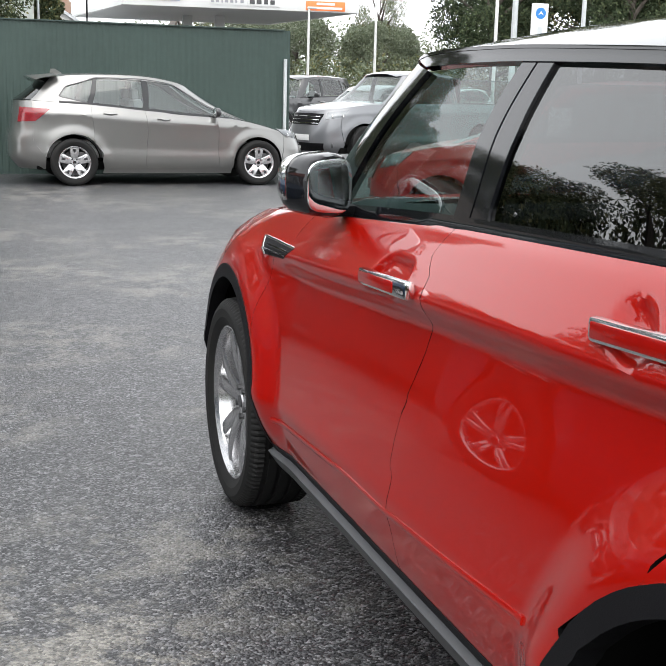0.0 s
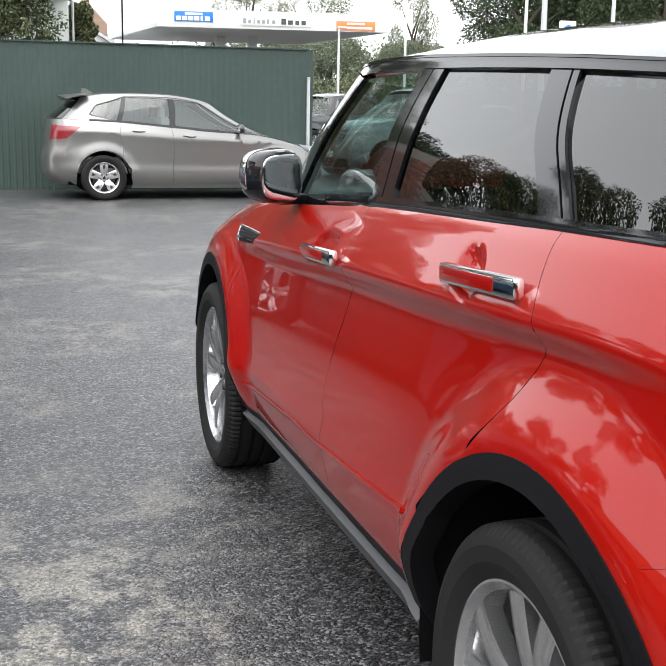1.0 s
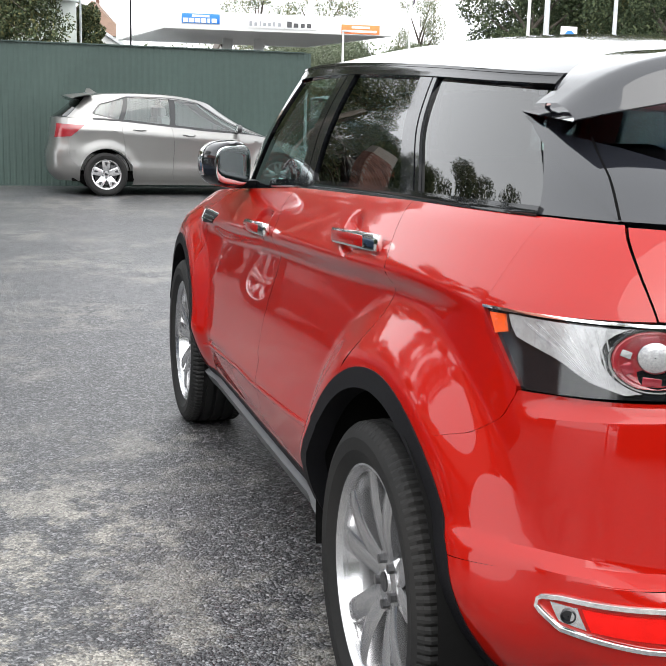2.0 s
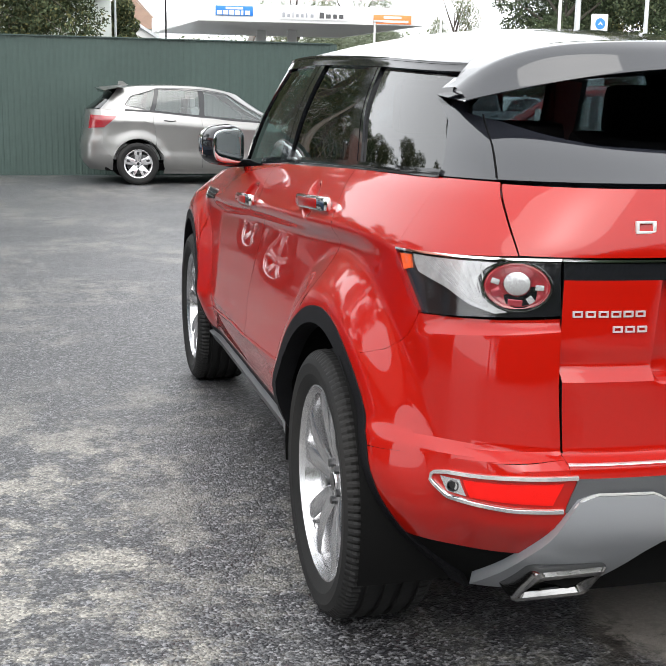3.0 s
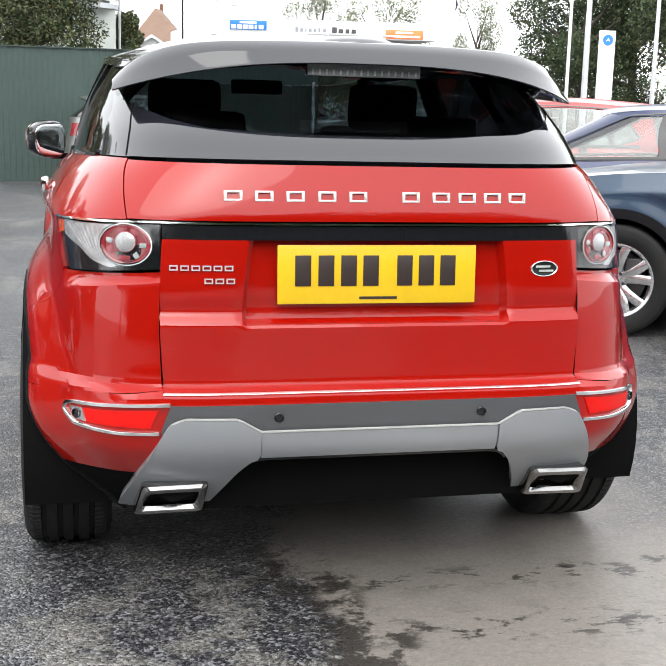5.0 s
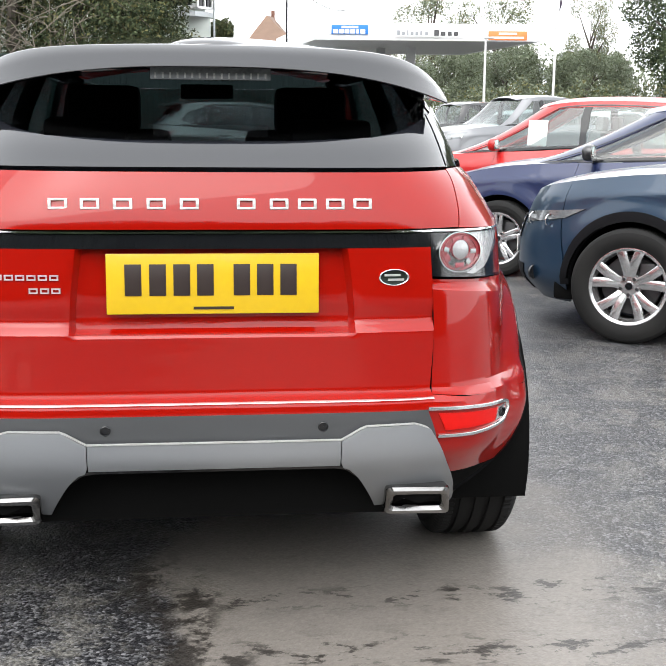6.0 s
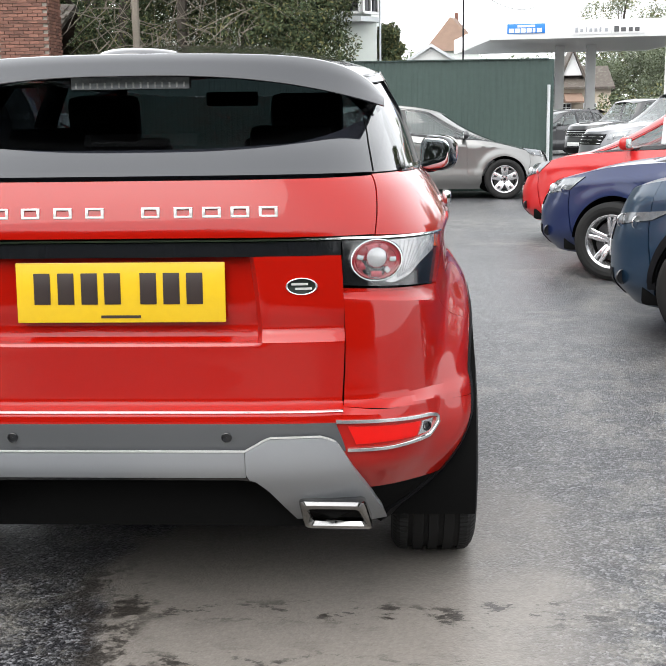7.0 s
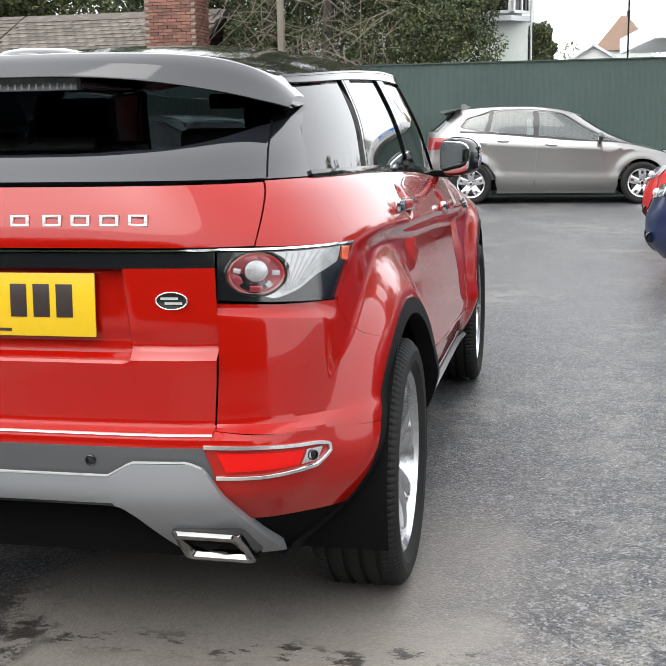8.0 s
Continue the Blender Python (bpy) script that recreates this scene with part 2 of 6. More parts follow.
class Skin:
    """A car's outer surface: rounded outlines stacked by height. u runs from the rear centre round the side to the front centre, h upwards."""

    def __init__(self, W, YR, YF, N, Z=None, Q=None, bulge=None, nose=1.0):
        self.W, self.YR, self.YF, self.N, self.nose = W, YR, YF, N, nose
        self.Z = Z or (lambda y, h: h)
        self.Q = Q or (lambda y, h: h)
        self.bulge = bulge

    def rows(self, q):
        w, a, b, n = self.W(q), self.YR(q), self.YF(q), self.N(q)
        return w, (a + b) / 2, (b - a) / 2, n

    def raw(self, u, h):
        sign = np.where(u < 0, -1.0, 1.0)
        th = np.interp(np.abs(u), UU, TH)
        y = 1.37 - 2.13 * np.sign(np.sin(th)) * np.abs(np.sin(th)) ** 0.4
        for _ in range(4):
            w, c, L, n = self.rows(self.Q(y, h))
            n = np.where(th < 0, n * self.nose, n)
            y = c - L * np.sign(np.sin(th)) * np.abs(np.sin(th)) ** (2 / n)
        x = w * np.abs(np.cos(th)) ** (2 / n)
        z = self.Z(y, h)
        if self.bulge is not None:
            x = x + self.bulge(y, z) * smooth01(np.cos(th) * 3)
        return np.stack([x * sign, y, z], -1)

    def point(self, u, h, off=0.0):
        u, h = np.asarray(u, float), np.asarray(h, float)
        p = self.raw(u, h)
        e = 2e-3
        du = self.raw(np.minimum(u + e, UU[-1]), h) - self.raw(u - e, h)
        dh = self.raw(u, h + e) - self.raw(u, h - e)
        n = np.cross(du, dh)
        n /= np.maximum(np.linalg.norm(n, axis=-1, keepdims=True), 1e-9)
        out = n[..., :1] * p[..., :1] + n[..., 1:2] * (p[..., 1:2] - 1.3)
        n = np.where(out < 0, -n, n)
        return p + n * np.asarray(off, float)[..., None]

    def _u(self, X, f, n):
        th = np.arctan2(np.sign(f) * np.abs(f) ** (n / 2), np.abs(X) ** (n / 2))
        return float(np.interp(-th, -TH, UU))

    def side(self, y, h):
        w, c, L, n = self.rows(self.Q(y, h))
        f = np.clip((c - y) / L, -1, 1)
        n = n * self.nose if f < 0 else n
        return self._u((1 - abs(f) ** n) ** (1 / n), f, n), h

    def rear(self, x, h, end=1):
        y = self.YR(h) if end > 0 else self.YF(h)
        w, c, L, n = self.rows(self.Q(y, h))
        X = min(abs(x) / w, 1.0)
        n = n if end > 0 else n * self.nose
        return self._u(X, end * (1 - X ** n) ** (1 / n), n), h


def along(poly, n):
    p = np.array(poly, float)
    d = np.r_[0, np.cumsum(np.hypot(*np.diff(p, axis=0).T))]
    t = np.linspace(0, d[-1], n)
    return np.stack([np.interp(t, d, p[:, 0]), np.interp(t, d, p[:, 1])], -1)


def patch(b, skin, bottom, top, nu=24, nv=16, left=None, right=None, off=0.0, lip=0.014, slot=0, gap=1, mirror=False, gapin=0.0014, shape=None, dents=()):
    """A panel of a skin between four curves, with turned-in edges. shape(s, t) gives extra offset; dents are (u, h, ru, rh, depth) hollows."""
    B, T = along(bottom, nu), along(top, nu)
    Lc = along(left, nv) if left else along([B[0], T[0]], nv)
    Rc = along(right, nv) if right else along([B[-1], T[-1]], nv)
    s, t = np.linspace(0, 1, nu)[None, :, None], np.linspace(0, 1, nv)[:, None, None]
    D = (1 - t) * B[None] + t * T[None] + (1 - s) * Lc[:, None] + s * Rc[:, None]
    D = D - ((1 - s) * (1 - t) * B[0] + s * (1 - t) * B[-1] + (1 - s) * t * T[0] + s * t * T[-1])
    if gapin:
        for edge, inner in ((D[0], D[1]), (D[-1], D[-2]), (D[:, 0], D[:, 1]), (D[:, -1], D[:, -2])):
            d = inner - edge
            edge += d * np.minimum(gapin / np.maximum(np.linalg.norm(d, axis=-1, keepdims=True), 1e-6), 0.4)
    o = off + (shape(s[..., 0], t[..., 0]) if shape else 0.0) + np.zeros(D.shape[:2])
    for du, dh, ru, rh, deep in dents:
        o = o - deep * smooth01((1 - np.hypot((D[..., 0] - du) / ru, (D[..., 1] - dh) / rh)) / 0.45)
    P = skin.point(D[..., 0], D[..., 1], o)
    c = P[nv // 2, nu // 2]
    n = np.cross(P[nv // 2, nu // 2 + 1] - c, P[nv // 2 + 1, nu // 2] - c)
    flip = (n[0] * c[0] + n[1] * (c[1] - 1.3)) > 0
    b.grid(P, slot, flip=bool(flip), mirror=mirror)
    if lip:
        I = skin.point(D[..., 0], D[..., 1], o - lip)
        ring = [(0, j) for j in range(nu)] + [(i, nu - 1) for i in range(1, nv)] + [(nv - 1, j) for j in range(nu - 2, -1, -1)] + [(i, 0) for i in range(nv - 2, 0, -1)]
        R = np.array([[P[i, j] for i, j in ring], [I[i, j] for i, j in ring]])
        b.grid(R, gap, flip=not flip, closed=True, mirror=mirror)
    return P


def strip(b, skin, line, width, off=0.004, lip=0.006, n=40, slot=0, mirror=False, taper=False):
    """A narrow raised band that follows a line on a skin."""
    c = along(line, n)
    d = np.gradient(c, axis=0)
    d /= np.maximum(np.linalg.norm(d, axis=1, keepdims=True), 1e-9)
    nn = np.stack([-d[:, 1], d[:, 0]], -1)
    w = np.full(n, width / 2)
    if taper:
        w = w * np.clip(np.minimum(np.arange(n), n - 1 - np.arange(n)) / 3.0, 0.3, 1)
    rows = []
    for k, o in ((-1, off - lip), (-1, off * 0.7), (-0.7, off), (0.7, off), (1, off * 0.7), (1, off - lip)):
        e = c + nn * (w * k)[:, None]
        rows.append(skin.point(e[:, 0], e[:, 1], o))
    P = np.array(rows)
    m = P[3, n // 2]
    nrm = np.cross(P[2, n // 2 + 1] - P[2, n // 2], P[3, n // 2] - P[2, n // 2])
    flip = (nrm[0] * m[0] + nrm[1] * (m[1] - 1.3)) > 0
    b.grid(P, slot, flip=bool(flip), mirror=mirror)
    for j, turn in ((0, False), (n - 1, True)):
        k = list(range(6))
        b.add(P[:, j], [k[::-1] if turn ^ bool(flip) else k], slot, mirror)


def arc(skin, cy, cz, r, a0, a1, n=24, flat=0.0):
    """A wheel arch's line on a skin, by angle (90 is up, 0 is forward)."""
    out = []
    for a in np.linspace(a0, a1, n):
        k = 1 + flat * math.sin(2 * radians(a)) ** 2
        out.append(skin.side(cy + r * k * math.cos(radians(a)), cz + r * k * math.sin(radians(a))))
    return out

def rounded(rx, ry, rz, p=2.6, cut=None):
    """A soft-cornered shell about the origin, flattened behind y = cut."""
    bm = bmesh.new()
    bmesh.ops.create_uvsphere(bm, u_segments=28, v_segments=16, radius=1.0)
    for v in bm.verts:
        x, y, z = v.co
        k = 1.0 / (abs(x) ** p + abs(y) ** p + abs(z) ** p) ** (1 / p)
        y = y * k * ry
        v.co = (x * k * rx, y if cut is None else max(y, cut), z * k * rz)
    return bm


# ---- wheels ----
def tyre_mesh(R, rim, width, lugs=0):
    """A tyre round the x axis with grooved tread and rounded shoulders."""
    b = Build()
    h = width / 2
    prof = [(rim - 0.012, -h * 0.80), (rim + 0.004, -h * 0.90), (rim + 0.3 * (R - rim), -h * 1.0), (rim + 0.6 * (R - rim), -h * 1.02), (R - 0.022, -h * 0.97), (R - 0.008, -h * 0.88)]
    tread = []
    grooves = [-0.55, -0.18, 0.18, 0.55]
    for g in grooves:
        tread += [(R, h * (g - 0.07)), (R - 0.009, h * (g - 0.055)), (R - 0.009, h * (g + 0.055)), (R, h * (g + 0.07))]
    full = prof + [(R - 0.002, -h * 0.8)] + tread + [(R - 0.002, h * 0.8)] + [(r, -a) for r, a in reversed(prof)]
    full.append((rim - 0.012, -h * 0.80))
    n = 3 * lugs if lugs else 72
    P = []
    for r, a in full:
        cut = 0.0055 if lugs and abs(a) > 0.62 * h and r > R - 0.012 else 0.0
        P.append([(a, (r - (cut if k % 3 == 0 else 0)) * math.cos(2 * math.pi * k / n), (r - (cut if k % 3 == 0 else 0)) * math.sin(2 * math.pi * k / n)) for k in range(n)])
    b.grid(np.array(P), 0, closed=True)
    return b.mesh("tyre", RUBBER, angle=18)


def spoke(b, a0, a1, r0, r1, w0, w1, x0, x1, thick, slot=0, bow=0.0):
    """One spoke from hub to rim: tapered, crowned and dished."""
    n = 8
    P = []
    for i in range(n):
        t = i / (n - 1)
        r, a, w = r0 + (r1 - r0) * t, a0 + (a1 - a0) * t, (w0 + (w1 - w0) * t) / 2
        x = x0 + (x1 - x0) * t + bow * math.sin(math.pi * t)
        c, s = math.cos(a), math.sin(a)
        row = []
        for k, dx in ((-1, -thick), (-1, -0.005), (-0.6, 0.0), (0.6, 0.0), (1, -0.005), (1, -thick)):
            row.append((x + dx, r * c - k * w * s, r * s + k * w * c))
        P.append(row)
    b.grid(np.array(P), slot)


def rim_mesh(rim, width, style, mats):
    """An alloy wheel's face, barrel and hub. The outer face looks towards +x."""
    b = Build()
    h = width / 2
    b.lathe([(rim - 0.004, -h * 0.8), (rim - 0.03, -h * 0.6), (rim - 0.035, h * 0.4), (rim - 0.022, h * 0.66), (rim + 0.004, h * 0.80), (rim + 0.006, h * 0.86), (rim - 0.006, h * 0.87), (rim - 0.020, h * 0.76), (rim - 0.026, h * 0.5)], "x", 60, 0)
    b.lathe([(rim - 0.026, h * 0.5), (rim - 0.034, 0.0), (rim - 0.034, -h * 0.7)], "x", 60, 1)
    hx, rx = h * 0.52, h * 0.74
    if style == "pairs":
        for k in range(5):
            a = 2 * math.pi * k / 5 + math.pi / 2
            for sgn in (-1, 1):
                spoke(b, a + sgn * 0.13, a + sgn * 0.27, 0.05, rim - 0.010, 0.052, 0.058, hx, rx, 0.040, 0, 0.010)
    elif style == "five":
        for k in range(5):
            a = 2 * math.pi * k / 5 + math.pi / 2
            for sgn in (-1, 1):
                spoke(b, a + sgn * 0.16, a + sgn * 0.13, 0.045, rim - 0.012, 0.045, 0.032, hx, rx, 0.03, 0, 0.01)
    elif style == "blades":
        for k in range(5):
            a = 2 * math.pi * k / 5 + math.pi / 2
            spoke(b, a, a, 0.045, rim - 0.012, 0.09, 0.13, hx, rx, 0.03, 0, 0.008)
            spoke(b, a, a, 0.10, rim - 0.04, 0.02, 0.05, hx + 0.003, rx + 0.003, 0.03, 1, 0.008)
    else:
        for k in range(10):
            a = 2 * math.pi * k / 10
            spoke(b, a, a, 0.045, rim - 0.012, 0.04, 0.03, hx, rx, 0.03, 0, 0.01)
    b.lathe([(0.001, hx + 0.008), (0.026, hx + 0.008), (0.03, hx + 0.003), (0.07, hx + 0.001), (0.078, hx - 0.012), (0.078, hx - 0.04)], "x", 30, 0)
    for k in range(5):
        a = 2 * math.pi * k / 5 + math.pi / 2 + 0.63
        c = (0, 0.052 * math.cos(a), 0.052 * math.sin(a))
        b.lathe([(0.011, hx - 0.004), (0.011, hx + 0.012), (0.001, hx + 0.013)], "x", 8, 1, c)
    b.lathe([(0.001, hx + 0.0095), (0.022, hx + 0.0095)], "x", 20, 2)
    return b.mesh("rim", mats, angle=30)


def hub_mesh(rim):
    b = Build()
    b.lathe([(0.001, 0.0), (rim * 0.74, 0.0), (rim * 0.76, -0.006), (rim * 0.76, -0.03), (0.001, -0.03)], "x", 40)
    b.box((0.0, 0.10, 0.06), (0.09, 0.09, 0.16), 0, None, 0.01)
    return b.mesh("brake_disc", DISC)


def liner(b, r, cy, cz, x, mir, end=192, start=-12):
    """The dark half-round lining inside a wheel arch."""
    a = np.linspace(radians(start), radians(end), 28)
    P = np.array([[(xx, cy + rr * math.cos(t), cz + rr * math.sin(t)) for t in a] for xx, rr in ((x, r), (x - 0.30, r), (x - 0.31, 0.02))])
    b.grid(P, 0, mirror=mir)


def add_wheels(car, R, rim, width, half, base, style, mats, lugs=0):
    ty, ri, hu = tyre_mesh(R, rim, width, lugs), rim_mesh(rim, width, style, mats), hub_mesh(rim)
    for y in (0.0, base):
        for sgn in (1, -1):
            w = new("wheel", hu)
            w.parent = car
            w.matrix_basis = pose(sgn * (half - width / 2), y, R, 0, 0, 0 if sgn > 0 else 180)
            for nm, me in (("tyre", ty), ("rim", ri)):
                o = new(nm, me)
                o.parent = w


# ---- the red car ----
belt = tab((-0.7, 1.195), (0.2, 1.178), (1.15, 1.135), (1.92, 1.08), (2.6, 1.02), (3.5, 0.93))
CZ = 0.375
crease = tab((-0.4, 1.045), (0.1, 1.028), (0.5, 1.005), (1.2, 0.972), (1.9, 0.928), (2.4, 0.915))


def red_bulge(y, z):
    s = 0.0
    for cy, k in ((0.0, 0.048), (2.66, 0.042)):
        d = np.hypot(y - cy, z - CZ)
        s = s + k * (1 - smooth01((d - 0.462) / 0.155)) * smooth01((z - 0.22) / 0.30)
    d = z - crease(y) + 0.045
    hollow = np.where(d > 0, np.exp(-((d / 0.036) ** 2)), np.log1p(np.exp(7 + 28 * np.minimum(d, 0))) / 7.0009) * smooth01((y + 0.40) / 0.45) * smooth01((2.35 - y) / 0.30)
    return s - 0.034 * hollow


low = Skin(
    tab((0.20, 0.785), (0.30, 0.828), (0.40, 0.868), (0.50, 0.890), (0.545, 0.897), (0.60, 0.891), (0.66, 0.886), (0.80, 0.880), (0.94, 0.874), (1.02, 0.872), (1.04, 0.870), (1.06, 0.860), (1.12, 0.828), (1.17, 0.796), (1.19, 0.776)),
    tab((0.25, -0.52), (0.34, -0.64), (0.42, -0.72), (0.50, -0.771), (0.56, -0.774), (0.612, -0.771), (0.621, -0.766), (0.628, -0.748), (0.634, -0.732), (0.638, -0.727), (0.66, -0.725), (0.77, -0.724), (0.785, -0.724), (0.82, -0.702), (0.86, -0.706), (0.93, -0.702), (1.04, -0.694), (1.06, -0.693), (1.12, -0.677), (1.19, -0.652)),
    tab((0.20, 3.30), (0.40, 3.48), (0.60, 3.52), (0.85, 3.50), (1.00, 3.42), (1.10, 3.30), (1.19, 3.05)),
    tab((0.2, 6.2), (0.7, 6.2), (1.0, 5.6), (1.19, 4.6)),
    Q=lambda y, z: z + (1.19 - belt(y)) * np.clip((z - 0.2) / 0.99, 0, 1.1),
    bulge=red_bulge,
)
corner_skin = Skin(low.W, tab((0.25, -0.52), (0.34, -0.64), (0.42, -0.72), (0.50, -0.771), (0.56, -0.774), (0.612, -0.771), (0.621, -0.766), (0.628, -0.748), (0.634, -0.732), (0.638, -0.727), (0.66, -0.724), (0.80, -0.713), (0.93, -0.703), (1.04, -0.694), (1.06, -0.693), (1.12, -0.677), (1.19, -0.652)), low.YF, low.N, Q=low.Q, bulge=red_bulge)
roof_edge = tab((-0.5, 1.440), (-0.17, 1.447), (0.43, 1.478), (0.9, 1.496), (1.3, 1.505), (1.7, 1.500), (2.1, 1.46), (2.6, 1.38))
top = Skin(
    tab((0.0, 0.772), (0.5, 0.722), (0.9, 0.656), (1.0, 0.636)),
    tab((0.0, -0.655), (0.27, -0.575), (0.55, -0.465), (1.0, -0.300)),
    tab((0.0, 2.72), (0.5, 2.42), (1.0, 2.08)),
    tab((0.0, 4.4), (1.0, 5.0)),
    Z=lambda y, v: belt(y) + 0.004 + v * (roof_edge(y) - belt(y) - 0.004),
)
S, Rr, G, Gr = low.side, low.rear, top.side, top.rear


def neg(p):
    return (-p[0], p[1])


def bar(b, p, q, high, thick, bevel, slot=0, mirror=False):
    """A bevelled bar from p to q that stands out sideways from the body."""
    p, q = Vector(p), Vector(q)
    d = (q - p).normalized()
    n = d.cross(Vector((0, 0, 1))).normalized()
    up = n.cross(d)
    m = Matrix((n, d, up)).transposed().to_4x4()
    k = Build()
    k.box((p + q) / 2, (thick, (q - p).length, high), slot, m, bevel)
    b.add(k.v, k.f, slot, mirror)


def red_car():
    car = thing("sport_utility_vehicle", "glossy red five-door SUV with black roof, parked on wet asphalt", "car")
    seam_f = [S(2.215, 0.35), S(2.25, 0.45), S(2.28, 0.60), S(2.28, 0.84), S(2.24, 0.92), S(2.10, 0.98), S(2.06, float(belt(2.06)))]
    seam_m = [S(1.17, 0.368), S(1.20, 0.50), S(1.20, 0.68), S(1.13, 0.88), S(1.11, 0.95), S(1.13, 1.04), S(1.16, float(belt(1.16)))]
    seam_r = [S(0.47, 0.388), S(0.455, 0.50), S(0.40, 0.59), S(0.33, 0.69), S(0.23, 0.765), S(0.135, 0.90), S(0.09, 1.00), S(0.13, 1.08), S(0.18, float(belt(0.18)))]
    a0, a1 = 60.0, 118.0
    tip, low_tip = S(-0.325, 1.026), S(-0.448, 0.900)
    wing_seam = [S(-0.30, 0.776), S(-0.365, 0.800), S(-0.42, 0.846)]
    for mir in (False, True):
        side = "offside" if not mir else "nearside"
        b = Build()
        patch(b, low, arc(low, 2.66, CZ, 0.452, 8, 172, 30), [S(3.12, float(belt(3.12))), S(2.6, float(belt(2.6))), seam_f[-1]], 70, 60, left=[S(3.125, 0.44), S(3.12, 0.8), S(3.12, float(belt(3.12)))], right=[arc(low, 2.66, CZ, 0.452, 172, 172, 1)[0]] + seam_f[2:], mirror=mir)
        wing = part("front_wing", b, [RED, GAP], car)
        b = Build()
        cup = S(1.365, 1.012)
        patch(b, low, [seam_f[0], seam_m[0]], [seam_f[-1], seam_m[-1]], 90, 80, left=seam_f, right=seam_m, mirror=mir, dents=((cup[0], cup[1], 0.062, 0.050, 0.016),))
        fd = part("front_door", b, [RED, GAP], car)
        b = Build()
        cup = S(0.405, 1.078)
        patch(b, low, [seam_m[0], seam_r[0]], [seam_m[-1], seam_r[-1]], 90, 80, left=seam_m, right=seam_r, mirror=mir, dents=((cup[0], cup[1], 0.062, 0.050, 0.016),))
        rd = part("rear_door", b, [RED, GAP], car)
        b = Build()
        end = arc(low, 0, CZ, 0.452, a1, a1, 1)[0]
        patch(b, corner_skin, arc(low, 0, CZ, 0.452, a0, a1, 30), [seam_r[-1], S(-0.33, float(belt(-0.33)))], 36, 36, left=seam_r[4:], right=[end] + wing_seam + [low_tip, tip, S(-0.33, float(belt(-0.33)))], mirror=mir, gapin=0.0004, gap=0)
        patch(b, low, [tip, Rr(0.634, 1.047)], [S(-0.33, float(belt(-0.33))), Rr(0.626, 1.19)], 16, 14, mirror=mir, gapin=0, gap=0)
        part("rear_wing", b, [RED, GAP], car)
        # lamp
        b = Build()
        patch(b, low, [low_tip, Rr(0.70, 0.914), Rr(0.552, 0.926)], [tip, Rr(0.552, 1.038)], 34, 14, left=[low_tip, S(-0.40, 0.935), S(-0.345, 0.985), tip], off=-0.009, lip=0.02, mirror=mir)
        lamp = part("tail_lamp", b, [GLOSS, GAP], car, "tail lamp with clear, amber and red lenses")
        b = Build()
        patch(b, low, [S(-0.366, 0.984), Rr(0.795, 0.992)], [S(-0.338, 1.021), Rr(0.795, 1.024)], 8, 6, off=-0.004, lip=0.01, slot=0, gap=0, mirror=mir)
        part("indicator_lens", b, [LENS_AMBER], lamp, "amber indicator lens")
        b = Build()
        ring_c = [Rr(0.632 + 0.074 * math.cos(t), 0.983 + 0.056 * math.sin(t)) for t in np.linspace(-1.25, 1.05, 9)]
        patch(b, low, [Rr(0.678, 0.924), ring_c[0]], [Rr(0.792, 1.026), ring_c[-1]], 18, 14, left=[Rr(0.678, 0.924), Rr(0.722, 0.938), Rr(0.752, 0.966), Rr(0.790, 0.990), Rr(0.792, 1.026)], right=ring_c, off=-0.004, lip=0.01, slot=0, gap=0, mirror=mir)
        part("reversing_lens", b, [LENS_CLEAR], lamp, "clear ribbed reversing lens")
        c = low.point(*Rr(0.628, 0.983), 0.0)
        cx = -c[0] if mir else c[0]
        tilt = Matrix.Rotation(radians(-30 if mir else 30), 4, "Z")
        seat = Matrix.Translation((cx * 1.008, c[1] + 0.016, c[2])) @ tilt @ Matrix.Rotation(radians(-4), 4, "X") @ Matrix.Diagonal((1.30, 1, 0.93, 1))
        bulb = seat @ Matrix.Diagonal((0.80, 1, 1, 1)) @ Matrix.Translation((0, 0, 0.007))
        for nm, prof, mt in (("brake_lens", [(0.020, 0.002), (0.030, 0.001), (0.042, 0.003), (0.050, 0.006), (0.053, 0.004), (0.057, -0.016)], LENS_RED),
                             ("lamp_ring", [(0.0540, -0.004), (0.0545, 0.0075), (0.0570, 0.0075), (0.0580, -0.004)], CHROME),
                             ("inner_ring", [(0.0435, 0.002), (0.0440, 0.0065), (0.0455, 0.0065), (0.0460, 0.002)], LENS_RED),
                             ("bulb_lens", [(0.027, 0.0), (0.0265, 0.008), (0.020, 0.0105), (0.012, 0.0118), (0.001, 0.012)], LENS_CLEAR),
                             ("bulb_ring", [(0.0265, 0.002), (0.0275, 0.009), (0.0285, 0.009), (0.0295, 0.002)], LENS_PINK)):
            b = Build()
            b.lathe([(r, -a) for r, a in prof], "y", 36)
            part(nm, b, [mt], lamp).matrix_basis = bulb if nm[:4] == "bulb" else seat
        for k in range(7):
            b = Build()
            a = 2 * math.pi * (k + 0.2 * (k % 2)) / 7
            b.box((0, 0, 0), (0.014, 0.003, 0.012 + 0.006 * (k % 3)), 0, None, 0.001)
            o = part("lamp_facet", b, [LENS_PINK if k % 3 else LENS_CLEAR], lamp)
            o.matrix_basis = seat @ Matrix.Rotation(-a, 4, "Y") @ Matrix.Translation((0.0365, -0.0045, 0))
